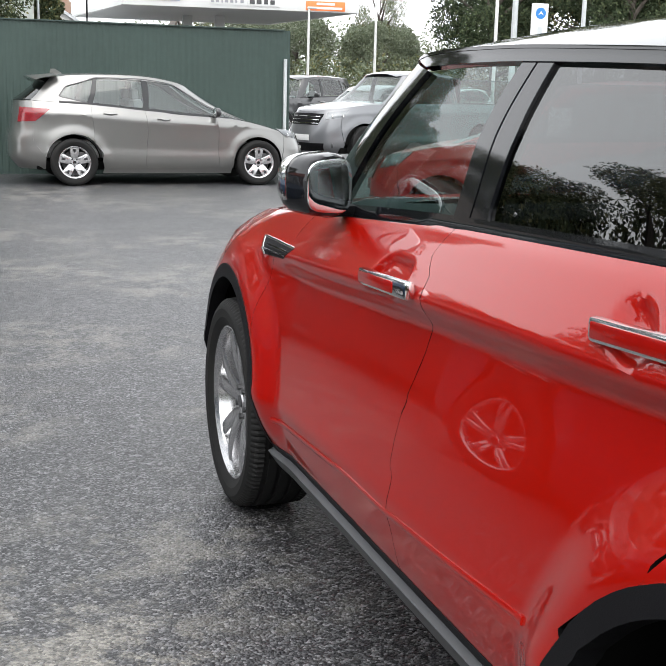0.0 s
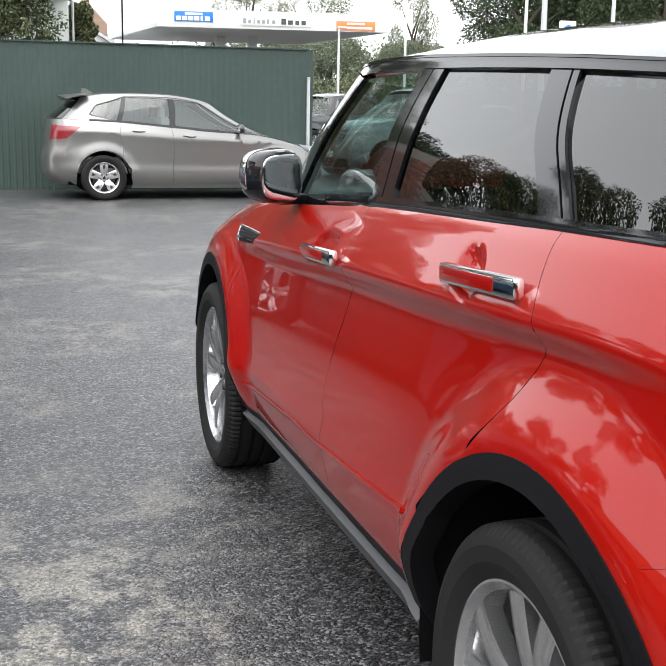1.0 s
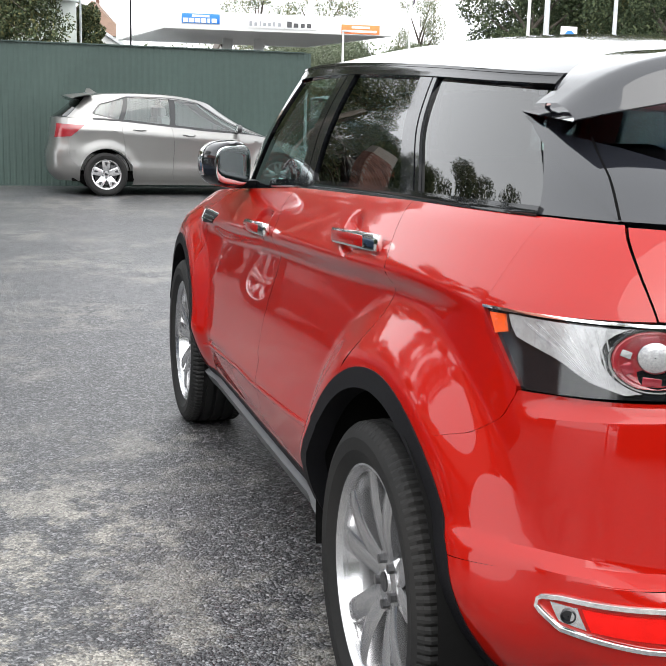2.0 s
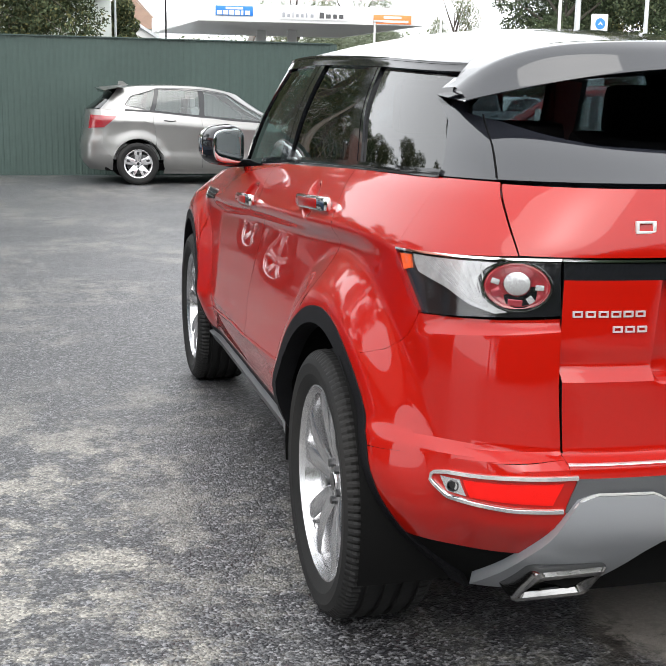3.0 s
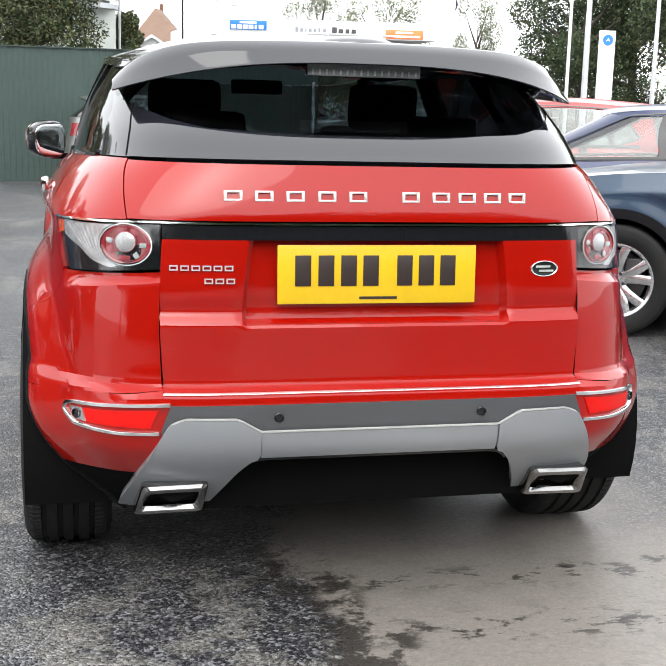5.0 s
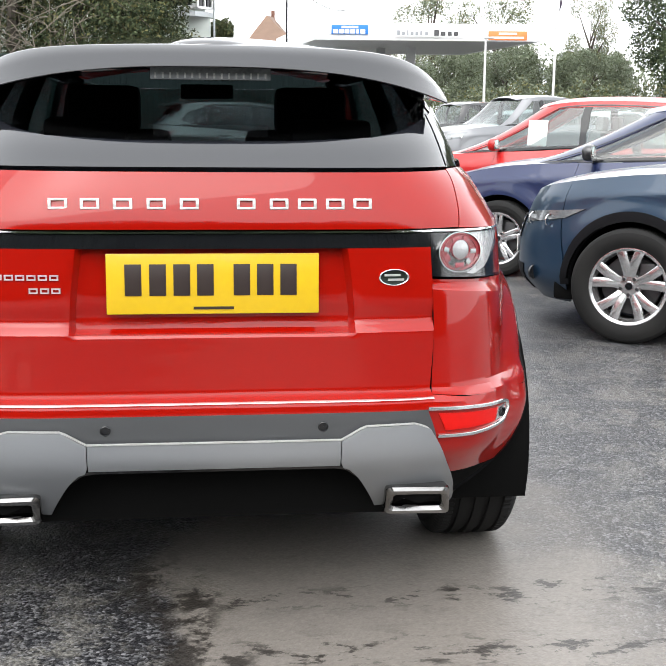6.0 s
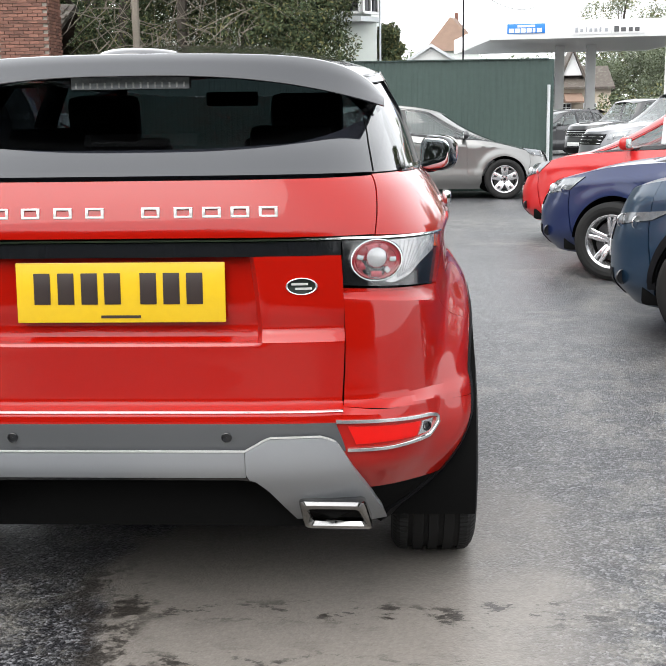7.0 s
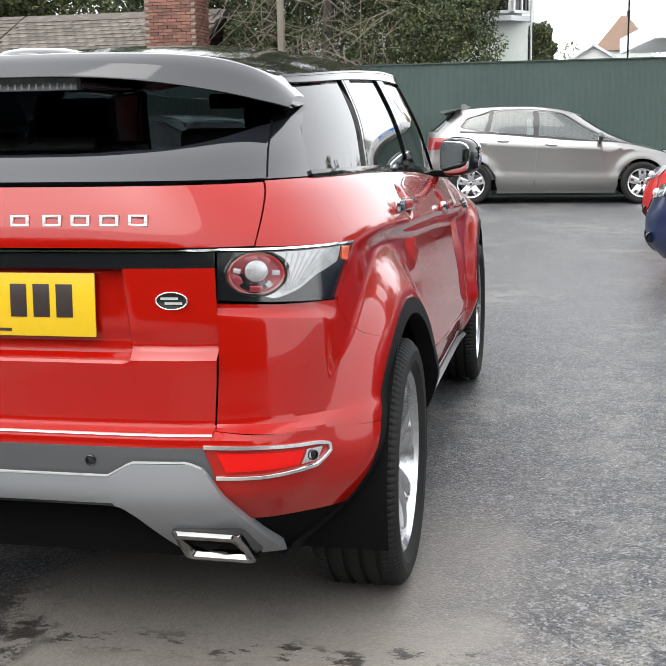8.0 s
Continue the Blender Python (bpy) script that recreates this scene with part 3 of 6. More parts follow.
        for k in range(8):
            b = Build()
            f = (k + 0.5) / 8
            lo, hi = (0.728 - 0.040 * f, 0.950 - 0.016 * f), (0.786 - 0.094 * f, 1.020 + 0.006 * f)
            strip(b, low, [Rr(*lo), Rr((lo[0] + hi[0]) / 2, (lo[1] + hi[1]) / 2), Rr(*hi)], 0.0030, -0.0028, 0.004, 12, mirror=mir)
            part("lens_rib", b, [LENS_CLEAR], lamp)
        b = Build()
        patch(b, low, [low_tip, Rr(0.70, 0.914), Rr(0.553, 0.926)], [tip, Rr(0.553, 1.038)], 34, 14, left=[low_tip, S(-0.40, 0.935), S(-0.345, 0.985), tip], off=0.002, lip=0, mirror=mir)
        o = part("lamp_cover", b, [LAMP_GLASS], lamp, "clear curved lamp cover")
        o.visible_shadow = False
        # arch trims
        for cy, e0, e1 in ((0.0, -2, 199), (2.66, -14, 184)):
            b = Build()
            for_o = arc(low, cy, CZ, 0.457, e0, e1, 40)
            inn = arc(low, cy, CZ, 0.412, e0, e1, 40)
            patch(b, low, inn, for_o, 44, 5, off=0.003, lip=0.05, gap=0, mirror=mir, gapin=0)
            part("arch_trim", b, [TRIM], car, "matt black plastic wheel-arch trim")
            b = Build()
            liner(b, 0.425, cy, CZ, 0.905 if cy == 0 else 0.875, mir, 199 if cy == 0 else 192)
            part("wheel_arch", b, [GAP], car)
        # sill
        b = Build()
        patch(b, low, [S(2.27, 0.235), S(0.40, 0.235)], [S(2.24, 0.355), S(0.48, 0.395)], 30, 8, off=0.002, lip=0.03, gap=0, mirror=mir)
        part("sill", b, [TRIM], car)
        b = Build()
        patch(b, low, [S(2.24, 0.288), S(0.44, 0.322)], [S(2.24, 0.330), S(0.46, 0.366)], 30, 6, off=0.022, lip=0.02, gap=0, mirror=mir)
        part("sill_strip", b, [BAND], car, "satin grey sill strip")
        b = Build()
        strip(b, low, [S(2.12, 0.452), S(1.5, 0.500), S(0.56, 0.556)], 0.014, 0.004, mirror=mir)
        part("door_moulding", b, [RED], car)
        b = Build()
        patch(b, low, [S(2.2, 0.40), S(0.52, 0.42)], [S(2.05, float(belt(2.05)) - 0.005), S(0.18, float(belt(0.18)) - 0.005)], 30, 12, right=[S(0.52, 0.42), S(0.50, 0.62), S(0.40, 0.77), S(0.24, 0.87), S(0.18, float(belt(0.18)) - 0.005)], off=-0.050, lip=0, mirror=mir)
        part("door_card", b, [CABIN], car)
        # handles
        for y0, y1, zz, door in ((1.150, 1.445, 0.998, fd), (0.165, 0.480, 1.073, rd)):
            pa, pb = low.point(*S(y1, zz - 0.010), 0.012), low.point(*S(y0, zz + 0.003), 0.014)
            b = Build()
            bar(b, pa, pb, 0.040, 0.024, 0.009, 0, mir)
            h = part("door_handle", b, [CHROME], door, "chrome-framed door handle", angle=50)
            b = Build()
            out = np.array((0.0045, 0, 0))
            bar(b, pa + (pb - pa) * 0.03 + out, pa + (pb - pa) * 0.76 + out, 0.027, 0.020, 0.004, 0, mir)
            part("handle_inlay", b, [RED], h, "red painted inlay", angle=50)
        # vent
        b = Build()
        patch(b, low, [S(2.36, 0.912), S(2.14, 0.926)], [S(2.42, 0.958), S(2.06, 0.966)], 24, 8, off=0.0012, lip=0.003, gap=0, mirror=mir)
        vent = part("wing_vent", b, [TRIM], wing, "black wing vent with a chrome outline")
        b = Build()
        strip(b, low, [S(2.06, 0.968), S(2.24, 0.965), S(2.42, 0.960), S(2.38, 0.935), S(2.34, 0.912)], 0.007, 0.0035, 0.004, 30, mirror=mir)
        part("vent_outline", b, [CHROME], vent)
        for k in (0.3, 0.62):
            b = Build()
            strip(b, low, [S(2.38 + 0.02 * k, 0.912 + 0.048 * k), S(2.13 - 0.04 * k, 0.926 + 0.040 * k)], 0.006, 0.003, 0.003, 12, mirror=mir)
            part("vent_blade", b, [GLOSS], vent)
        # side windows and pillars
        def V(y, v):
            return G(y, v)
        wf = ([V(2.02, 0.05), V(1.20, 0.05)], [V(1.66, 0.90), V(1.15, 0.93)])
        b = Build()
        patch(b, top, *wf, 24, 14, left=[V(2.02, 0.05), V(1.88, 0.45), V(1.66, 0.90)], off=-0.008, lip=0.004, gap=0, mirror=mir)
        o = part("window_glass", b, [CLEAR], fd, "lightly tinted door glass")
        b = Build()
        patch(b, top, [V(1.04, 0.05), V(0.28, 0.05)], [V(1.02, 0.93), V(0.48, 0.93)], 24, 14, off=-0.008, lip=0.004, gap=0, mirror=mir)
        patch(b, top, [V(0.17, 0.05), V(-0.30, 0.06)], [V(0.37, 0.93), V(-0.10, 0.92)], 16, 14, off=-0.008, lip=0.004, gap=0, mirror=mir)
        part("window_glass", b, [TINT], rd, "dark privacy glass")
        for nm, bo, to in (("pillar", [V(2.32, 0.0), V(2.02, 0.0)], [V(1.88, 1.0), V(1.66, 0.90)]), ("pillar", [V(1.20, 0.04), V(1.125, 0.04)], [V(1.15, 0.94), V(1.09, 0.94)]), ("pillar", [V(1.117, 0.04), V(1.04, 0.04)], [V(1.082, 0.94), V(1.02, 0.94)]), ("pillar", [V(0.28, 0.04), V(0.20, 0.04)], [V(0.48, 0.94), V(0.40, 0.94)]), ("pillar", [V(0.192, 0.04), V(0.17, 0.04)], [V(0.392, 0.94), V(0.37, 0.94)])):
            b = Build()
            patch(b, top, bo, to, 8, 16, off=0.0, lip=0.03, gap=0, mirror=mir, gapin=0)
            part(nm, b, [GLOSS], car)
        b = Build()
        patch(b, top, [V(-0.30, 0.0), V(-0.45, 0.0), Gr(0.612, 0.0)], [V(-0.10, 1.0), Gr(0.52, 1.0)], 22, 20, right=[Gr(0.612, 0.0), Gr(0.628, 0.60), Gr(0.52, 1.0)], off=-0.003, lip=0.02, gap=0, mirror=mir)
        part("rear_pillar", b, [SURROUND], car, "gloss black rear roof pillar")
        b = Build()
        patch(b, top, [V(1.68, 0.92), V(-0.12, 0.93)], [V(1.88, 1.02), V(-0.12, 1.02)], 30, 4, off=0.003, lip=0.02, gap=0, mirror=mir, gapin=0)
        part("roof_rail", b, [GLOSS], car)
        b = Build()
        patch(b, top, [V(2.30, -0.02), V(-0.30, -0.02)], [V(2.20, 0.06), V(-0.30, 0.05)], 50, 4, off=0.004, lip=0.012, gap=0, mirror=mir, gapin=0)
        part("belt_trim", b, [GLOSS], car, "gloss black waistline trim")
        # mirror
        b = Build()
        bm = rounded(0.076, 0.080, 0.080, 3.2, -0.050)
        for v in bm.verts:
            v.co.z *= 1.0 - 1.2 * v.co.x
            v.co.y += 0.25 * max(v.co.x, 0) * (1 if v.co.y > 0 else 0.3)
        b.take(bm)
        mm = part("door_mirror", b, [GLOSS], car, "gloss black door mirror with silver cap")
        mm.matrix_basis = pose(-0.886 if mir else 0.886, 1.78, 1.172, 0, 0, 20 if mir else -20) @ (Matrix.Diagonal((-1, 1, 1, 1)) if mir else Matrix.Identity(4))
        b = Build()
        bm = rounded(0.066, 0.004, 0.067, 4.0)
        for v in bm.verts:
            v.co.z *= 1.0 - 1.2 * v.co.x
            v.co.y += -0.0515 + 0.12 * v.co.x
        b.take(bm)
        part("mirror_glass", b, [MIRROR], mm)
        b = Build()
        bm = rounded(0.0785, 0.084, 0.077, 3.2, 0.010)
        for v in bm.verts:
            v.co.z = v.co.z * (1.0 - 1.2 * v.co.x) + 0.006
            v.co.y += 0.25 * max(v.co.x, 0)
        b.take(bm)
        part("mirror_cap", b, [CHROME], mm, "polished silver mirror cap")
        b = Build()
        b.box((-0.085, 0.02, -0.072), (0.12, 0.05, 0.030), 0, None, 0.012)
        part("mirror_stalk", b, [TRIM], mm)
    # front end
    b = Build()
    for mir in (False, True):
        patch(b, low, [S(3.10, 0.24), Rr(0.0, 0.24, -1)], [S(3.12, 0.80), Rr(0.0, 0.80, -1)], 24, 16, mirror=mir, gapin=0)
    part("front_bumper", b, [RED, GAP], car)
    b = Build()
    for mir in (False, True):
        patch(b, low, [S(3.125, 0.80), Rr(0.0, 0.80, -1)], [S(3.125, 0.93), Rr(0.0, 0.93, -1)], 24, 8, mirror=mir, gapin=0, off=-0.004)
    part("headlamp_band", b, [LENS_CLEAR, GAP], car)
    b = Build()
    rows = []
    for y in np.linspace(2.0, 3.36, 24):
        w = float(low.raw(low.side(min(y, 3.25), float(belt(y)))[0], float(belt(y)))[0]) * (1 if y < 3.25 else 0.93)
        rows.append([(w * s, y, float(belt(y)) + 0.05 * (1 - abs(s) ** 2.2) - 0.03 * max(0, (y - 3.1) / 0.26) ** 2) for s in np.linspace(-1, 1, 21)])
    b.grid(np.array(rows), flip=True)
    part("bonnet", b, [RED], car, angle=60)
    # tailgate
    b = Build()
    E = [neg(Rr(0.632, 1.047)), Rr(0.0, 1.047), Rr(0.632, 1.047)]
    patch(b, low, E, [neg(Rr(0.624, 1.188)), Rr(0, 1.188), Rr(0.624, 1.188)], 60, 20)

    def recess(s, t):
        x = np.abs(s * 2 - 1) * 0.55
        z = 0.64 + t * 0.363
        return -0.030 * smooth01((0.318 - x) / 0.022) * smooth01((z - 0.785) / 0.035)
    patch(b, low, [neg(Rr(0.55, 0.637)), Rr(0.55, 0.637)], [neg(Rr(0.55, 1.003)), Rr(0.55, 1.003)], 80, 46, shape=recess)
    gate = part("tailgate", b, [RED, GAP], car, angle=25)
    b = Build()
    patch(b, low, [neg(Rr(0.55, 1.000)), Rr(0.55, 1.000)], [neg(Rr(0.55, 1.038)), Rr(0.55, 1.038)], 40, 6, off=-0.002, lip=0.04, gap=0)
    part("release_strip", b, [GLOSS], gate, "gloss black tailgate strip")
    b = Build()
    patch(b, low, [neg(Rr(0.552, 1.039)), Rr(0.552, 1.039)], [neg(Rr(0.552, 1.0440)), Rr(0.552, 1.0440)], 40, 4, off=0.004, lip=0.02, gap=0, gapin=0)
    for mir in (False, True):
        patch(b, low, [Rr(0.553, 1.040), tip], [Rr(0.553, 1.0450), (tip[0], tip[1] + 0.005)], 20, 4, off=0.002, lip=0.02, gap=0, gapin=0, mirror=mir)
    part("chrome_strip", b, [CHROME], gate, "bright chrome strip")
    b = Build()
    patch(b, low, [neg(Rr(0.552, 0.6222)), Rr(0.552, 0.6222)], [neg(Rr(0.552, 0.6256)), Rr(0.552, 0.6256)], 40, 6, off=0.004, lip=0.02, gap=0, gapin=0)
    part("chrome_strip", b, [CHROME], gate, "bright chrome strip")
    b = Build()
    cur = [(0.645, 0.65), (0.575, 0.50), (0.50, 0.38), (0.42, 0.31), (0.2, 0.265), (0.0, 0.26)]
    line = [neg(Gr(*p)) for p in cur] + [Gr(*p) for p in cur[-2::-1]]
    patch(b, top, [neg(Gr(0.628, 0.0)), Gr(0.628, 0.0)], line, 60, 12, off=0.0, lip=0.02, gap=0)
    for mir in (False, True):
        k = Build()
        strip(k, top, [Gr(0.626, 0.01), Gr(0.612, 0.30), Gr(0.598, 0.56)], 0.006, 0.0015, 0.002, 24, mirror=mir)
        part("panel_gap", k, [GAP], gate)
    part("screen_surround", b, [SURROUND], gate, "gloss black panel under the rear screen", angle=50)
    b = Build()
    up = [(0.645, 0.70), (0.51, 0.94), (0.3, 1.0), (0.0, 1.02)]
    patch(b, top, line, [neg(Gr(*p)) for p in up] + [Gr(*p) for p in up[-2::-1]], 60, 16, off=-0.006, lip=0.004, gap=0)
    part("rear_screen", b, [SCREEN], gate, "dark privacy glass rear screen", angle=60)
    # spoiler
    b = Build()
    rows = []
    for x in np.linspace(-0.655, 0.655, 61):
        k = abs(x) / 0.655
        ye, zl = -0.535 + 0.20 * k ** 3.2, 1.446 - 0.082 * k ** 2.6
        zt = 1.503 - 0.018 * k ** 2 - 0.092 * k ** 8
        rows.append([(x, -0.10 - 0.14 * k ** 6, zt + 0.018 * (1 - k ** 2)), (x, ye + 0.16, zt + 0.009 * (1 - k ** 2)), (x, ye + 0.075, zt + 0.001), (x, ye + 0.055, zt - 0.003), (x, ye + 0.030, (zt + zl) / 2 + 0.004), (x, ye + 0.004, zl + 0.004), (x, ye, zl), (x, ye + 0.004, zl - 0.003), (x, ye + 0.10, zl + 0.004), (x * 0.985, ye + 0.20, zl + 0.010), (x * 0.97, ye + 0.26, zl + 0.014)])
    b.grid(np.array(rows), flip=True)
    part("roof_spoiler", b, [SURROUND], gate, "gloss black roof spoiler", angle=50)
    b = Build()
    b.box((0, -0.462, 1.430), (0.31, 0.040, 0.034), 0, None, 0.004)
    stop = part("high_brake_lamp", b, [HEADLAMP], gate, "ribbed grey high-level brake lamp")
    for k in range(16):
        b = Build()
        b.box((-0.141 + 0.0188 * k, -0.4825, 1.424), (0.005, 0.003, 0.014), 0)
        part("lamp_rib", b, [LENS_CLEAR], stop)
    # roof
    b = Build()
    rows = []
    for y in np.linspace(-0.40, 1.95, 44):
        w = float(top.raw(np.array(G(y, 1.0)[0]), np.array(1.0))[0]) + 0.006
        c = 0.058 + 0.047 * math.sin(math.pi * (y + 0.4) / 2.2)
        rows.append([(w * s, y, float(roof_edge(y)) + c * (1 - abs(s) ** 2.4)) for s in np.linspace(-1, 1, 33)])
    b.grid(np.array(rows), flip=True)
    part("roof", b, [GLOSS], car, "gloss black roof panel", angle=60)
    b = Build()
    bm = bmesh.new()
    bmesh.ops.create_uvsphere(bm, u_segments=24, v_segments=12, radius=1.0)
    for v in bm.verts:
        v.co = (0.115 * v.co.x, 0.13 * v.co.y, min(max(v.co.z, -0.6), 0.75) * 0.026)
    b.take(bm)
    o = part("aerial_pod", b, [BLACKGLASS], car)
    o.matrix_basis = pose(0, -0.33, 1.503)
    b = Build()
    for mir in (False, True):
        patch(b, top, [G(2.18, 0.02), Gr(0.0, 0.02, -1)], [G(1.86, 0.98), Gr(0.0, 0.97, -1)], 24, 16, off=-0.004, lip=0.004, gap=0, mirror=mir, gapin=0)
    part("windscreen", b, [CLEAR], car)
    # rear bumper
    b = Build()
    for mir in (False, True):
        end = arc(low, 0, CZ, 0.452, a1, a1, 1)[0]
        patch(b, corner_skin, [S(-0.39, 0.583), Rr(0.747, 0.612), Rr(0.552, 0.630)], [low_tip, Rr(0.70, 0.911), Rr(0.552, 0.922)], 50, 44, left=[S(-0.39, 0.583), S(-0.345, 0.664), S(-0.28, 0.735), S(-0.235, 0.763), end] + wing_seam + [low_tip], mirror=mir, shape=lambda s, t: -0.018 * smooth01((t - 0.90) / 0.08) * smooth01((s - 0.02) / 0.2))
        patch(b, low, [S(-0.425, 0.385), Rr(0.727, 0.395), Rr(0.588, 0.403)], [S(-0.39, 0.583), Rr(0.747, 0.616), Rr(0.525, 0.636)], 30, 16, right=[Rr(0.588, 0.403), Rr(0.535, 0.53), Rr(0.525, 0.60), Rr(0.525, 0.636)], mirror=mir, gapin=0.0005)
    patch(b, low, [neg(Rr(0.55, 0.597)), Rr(0.55, 0.597)], [neg(Rr(0.552, 0.640)), Rr(0.552, 0.640)], 50, 14, gapin=0)
    bump = part("rear_bumper", b, [RED, GAP], car, angle=25)
    b = Build()
    patch(b, low, [neg(Rr(0.56, 0.525)), Rr(0.56, 0.525)], [neg(Rr(0.535, 0.600)), Rr(0.535, 0.600)], 50, 8, off=0.003, lip=0.02, gap=0)
    part("bumper_band", b, [BAND], bump, "darker satin grey bumper band")
    b = Build()
    patch(b, low, [neg(Rr(0.312, 0.470)), Rr(0.312, 0.470)], [neg(Rr(0.312, 0.533)), Rr(0.312, 0.533)], 40, 10, off=0.018, lip=0.03, gap=0, gapin=0.001)
    for mir in (False, True):
        patch(b, low, [Rr(0.645, 0.278), Rr(0.43, 0.300)], [Rr(0.535, 0.555), Rr(0.50, 0.568), Rr(0.37, 0.566), Rr(0.312, 0.533)], 24, 18, right=[Rr(0.43, 0.300), Rr(0.36, 0.435), Rr(0.335, 0.462), Rr(0.312, 0.470), Rr(0.312, 0.533)], off=0.023, lip=0.03, gap=0, mirror=mir, gapin=0.001)
    plate = part("skid_plate", b, [SATIN], bump, "satin silver skid plate", angle=50)
    # sky glint along the plate's bevel, put in as a strip of brighter material
    b = Build()
    crest = [(0.634, 0.300), (0.545, 0.535), (0.534, 0.556), (0.50, 0.570), (0.37, 0.568), (0.312, 0.535), (0.0, 0.535)]
    strip(b, low, [neg(Rr(*p)) for p in crest] + [Rr(*p) for p in crest[-2::-1]], 0.0042, 0.021, 0.004, 90)
    part("plate_edge", b, [LETTER], plate, "brighter strip in place of the bevel's sky glint")
    b = Build()
    foot = [(0.355, 0.436), (0.330, 0.458), (0.300, 0.464), (0.0, 0.464)]
    strip(b, low, [neg(Rr(*p)) for p in foot] + [Rr(*p) for p in foot[-2::-1]], 0.012, 0.014, 0.010, 60)
    part("plate_lip", b, [GLOSS], plate, "gloss black lower lip")
    b = Build()
    patch(b, low, [neg(Rr(0.70, 0.26)), Rr(0.70, 0.26)], [neg(Rr(0.70, 0.48)), Rr(0.70, 0.48)], 40, 8, off=-0.075, lip=0, gap=0)
    for mir in (False, True):
        patch(b, low, [S(-0.36, 0.22), Rr(0.58, 0.24)], [S(-0.425, 0.395), Rr(0.727, 0.405), Rr(0.58, 0.413)], 20, 8, off=-0.006, lip=0.02, gap=0, mirror=mir)
    part("lower_valance", b, [GAP], bump, "matt black lower valance")
    for sgn in (-1, 1):
        b = Build()
        out = [(0.600, 0.382), (0.440, 0.385), (0.450, 0.290), (0.618, 0.287)]
        pts = []
        for i in range(4):
            p0, p1, p2 = Vector(out[i - 1]), Vector(out[i]), Vector(out[(i + 1) % 4])
            for t in np.linspace(0, 1, 5):
                a, c = p1 + (p0 - p1).normalized() * 0.014, p1 + (p2 - p1).normalized() * 0.014
                pts.append((a * (1 - t) + p1 * t) * (1 - t) + (p1 * (1 - t) + c * t) * t)
        mid = sum(pts, Vector((0, 0))) / len(pts)
        ring = []
        for k, d in ((1.0, -0.60), (1.05, -0.695), (1.06, -0.712), (1.03, -0.722), (0.93, -0.726), (0.81, -0.720), (0.77, -0.712), (0.76, -0.708), (0.05, -0.708)):
            kz = 1 - (1 - k) * 1.9 if k > 0.5 else k
            ring.append([(sgn * (mid.x + (p.x - mid.x) * k), d - 0.004 - 0.85 * (p.y - 0.373), mid.y + (p.y - mid.y) * kz) for p in pts])
        b.grid(np.array(ring), closed=True, flip=sgn < 0)
        b.m = [0 if i < 6 * len(pts) else 1 for i in range(len(b.f))]
        part("exhaust_tip", b, [EXHAUST, GAP], bump, "chrome trapezoid exhaust tip")
        mir = sgn < 0
        b = Build()
        rim_l = [Rr(0.535, 0.601), Rr(0.66, 0.594), Rr(0.765, 0.582), Rr(0.787, 0.572), Rr(0.789, 0.553), Rr(0.765, 0.530), Rr(0.66, 0.525), Rr(0.562, 0.529)]
        strip(b, low, rim_l, 0.0105, 0.008, 0.012, 60, mirror=mir)
        fr = part("reflector_frame", b, [CHROME], bump, "chrome reflector surround")
        b = Build()
        patch(b, low, [Rr(0.733, 0.538), Rr(0.583, 0.540)], [Rr(0.745, 0.574), Rr(0.562, 0.589)], 16, 8, off=0.003, lip=0.01, gap=0, mirror=mir)
        part("reflector", b, [REFLEX], fr, "bright red reflector")
        b = Build()
        patch(b, low, [Rr(0.768, 0.540), Rr(0.737, 0.538)], [Rr(0.778, 0.570), Rr(0.749, 0.573)], 8, 6, off=0.002, lip=0.01, gap=0, mirror=mir)
        part("reflector_end", b, [ALLOYB], fr)
        for x, z in ((0.267, 0.566), (0.758, 0.556)):
            c = low.point(*Rr(x, z), 0.005)
            b = Build()
            b.lathe([(0.013, 0.004), (0.013, -0.002), (0.011, -0.003), (0.010, 0.002), (0.001, 0.001)], "y", 20)
            o = part("parking_sensor", b, [GLOSS], bump)
            o.matrix_basis = pose(sgn * c[0], c[1], c[2], 0, 0, 0 if x < 0.5 else sgn * 35)
    # plate and badges
    b = Build()
    b.box((0, 0, 0), (0.525, 0.006, 0.150), 0, None, 0.003)
    pl = part("number_plate", b, [PLATE], gate, "yellow rear number plate with dark bars")
    pl.matrix_basis = pose(0, -0.690, 0.914, -3)
    for x in (-0.197, -0.137, -0.078, -0.020, 0.070, 0.128, 0.186):
        b = Build()
        b.box((0, 0, 0), (0.041, 0.002, 0.078), 0, None, 0.0005)
        o = part("plate_bar", b, [INK], pl)
        o.matrix_basis = pose(x, -0.004, 0.010)
    b = Build()
    b.box((0, 0, 0), (0.10, 0.0015, 0.007), 0)
    part("plate_bar", b, [INK], pl).matrix_basis = pose(0, -0.0035, -0.060)
    for x in (-0.374, -0.297, -0.218, -0.137, -0.057, 0.082, 0.163, 0.233, 0.303, 0.372):
        c = low.point(*Rr(x, 1.110), 0.001)
        b = Build()
        for dx, dz, w, h in ((0, 0.0105, 0.046, 0.0055), (0, -0.0105, 0.046, 0.0055), (-0.0195, 0, 0.0075, 0.018), (0.0195, 0, 0.0075, 0.018)):
            b.box((dx, 0, dz), (w, 0.006, h), 0, None, 0.001)
        part("badge_bar", b, [LETTER], gate).matrix_basis = pose(math.copysign(c[0], x), c[1], c[2], -6)
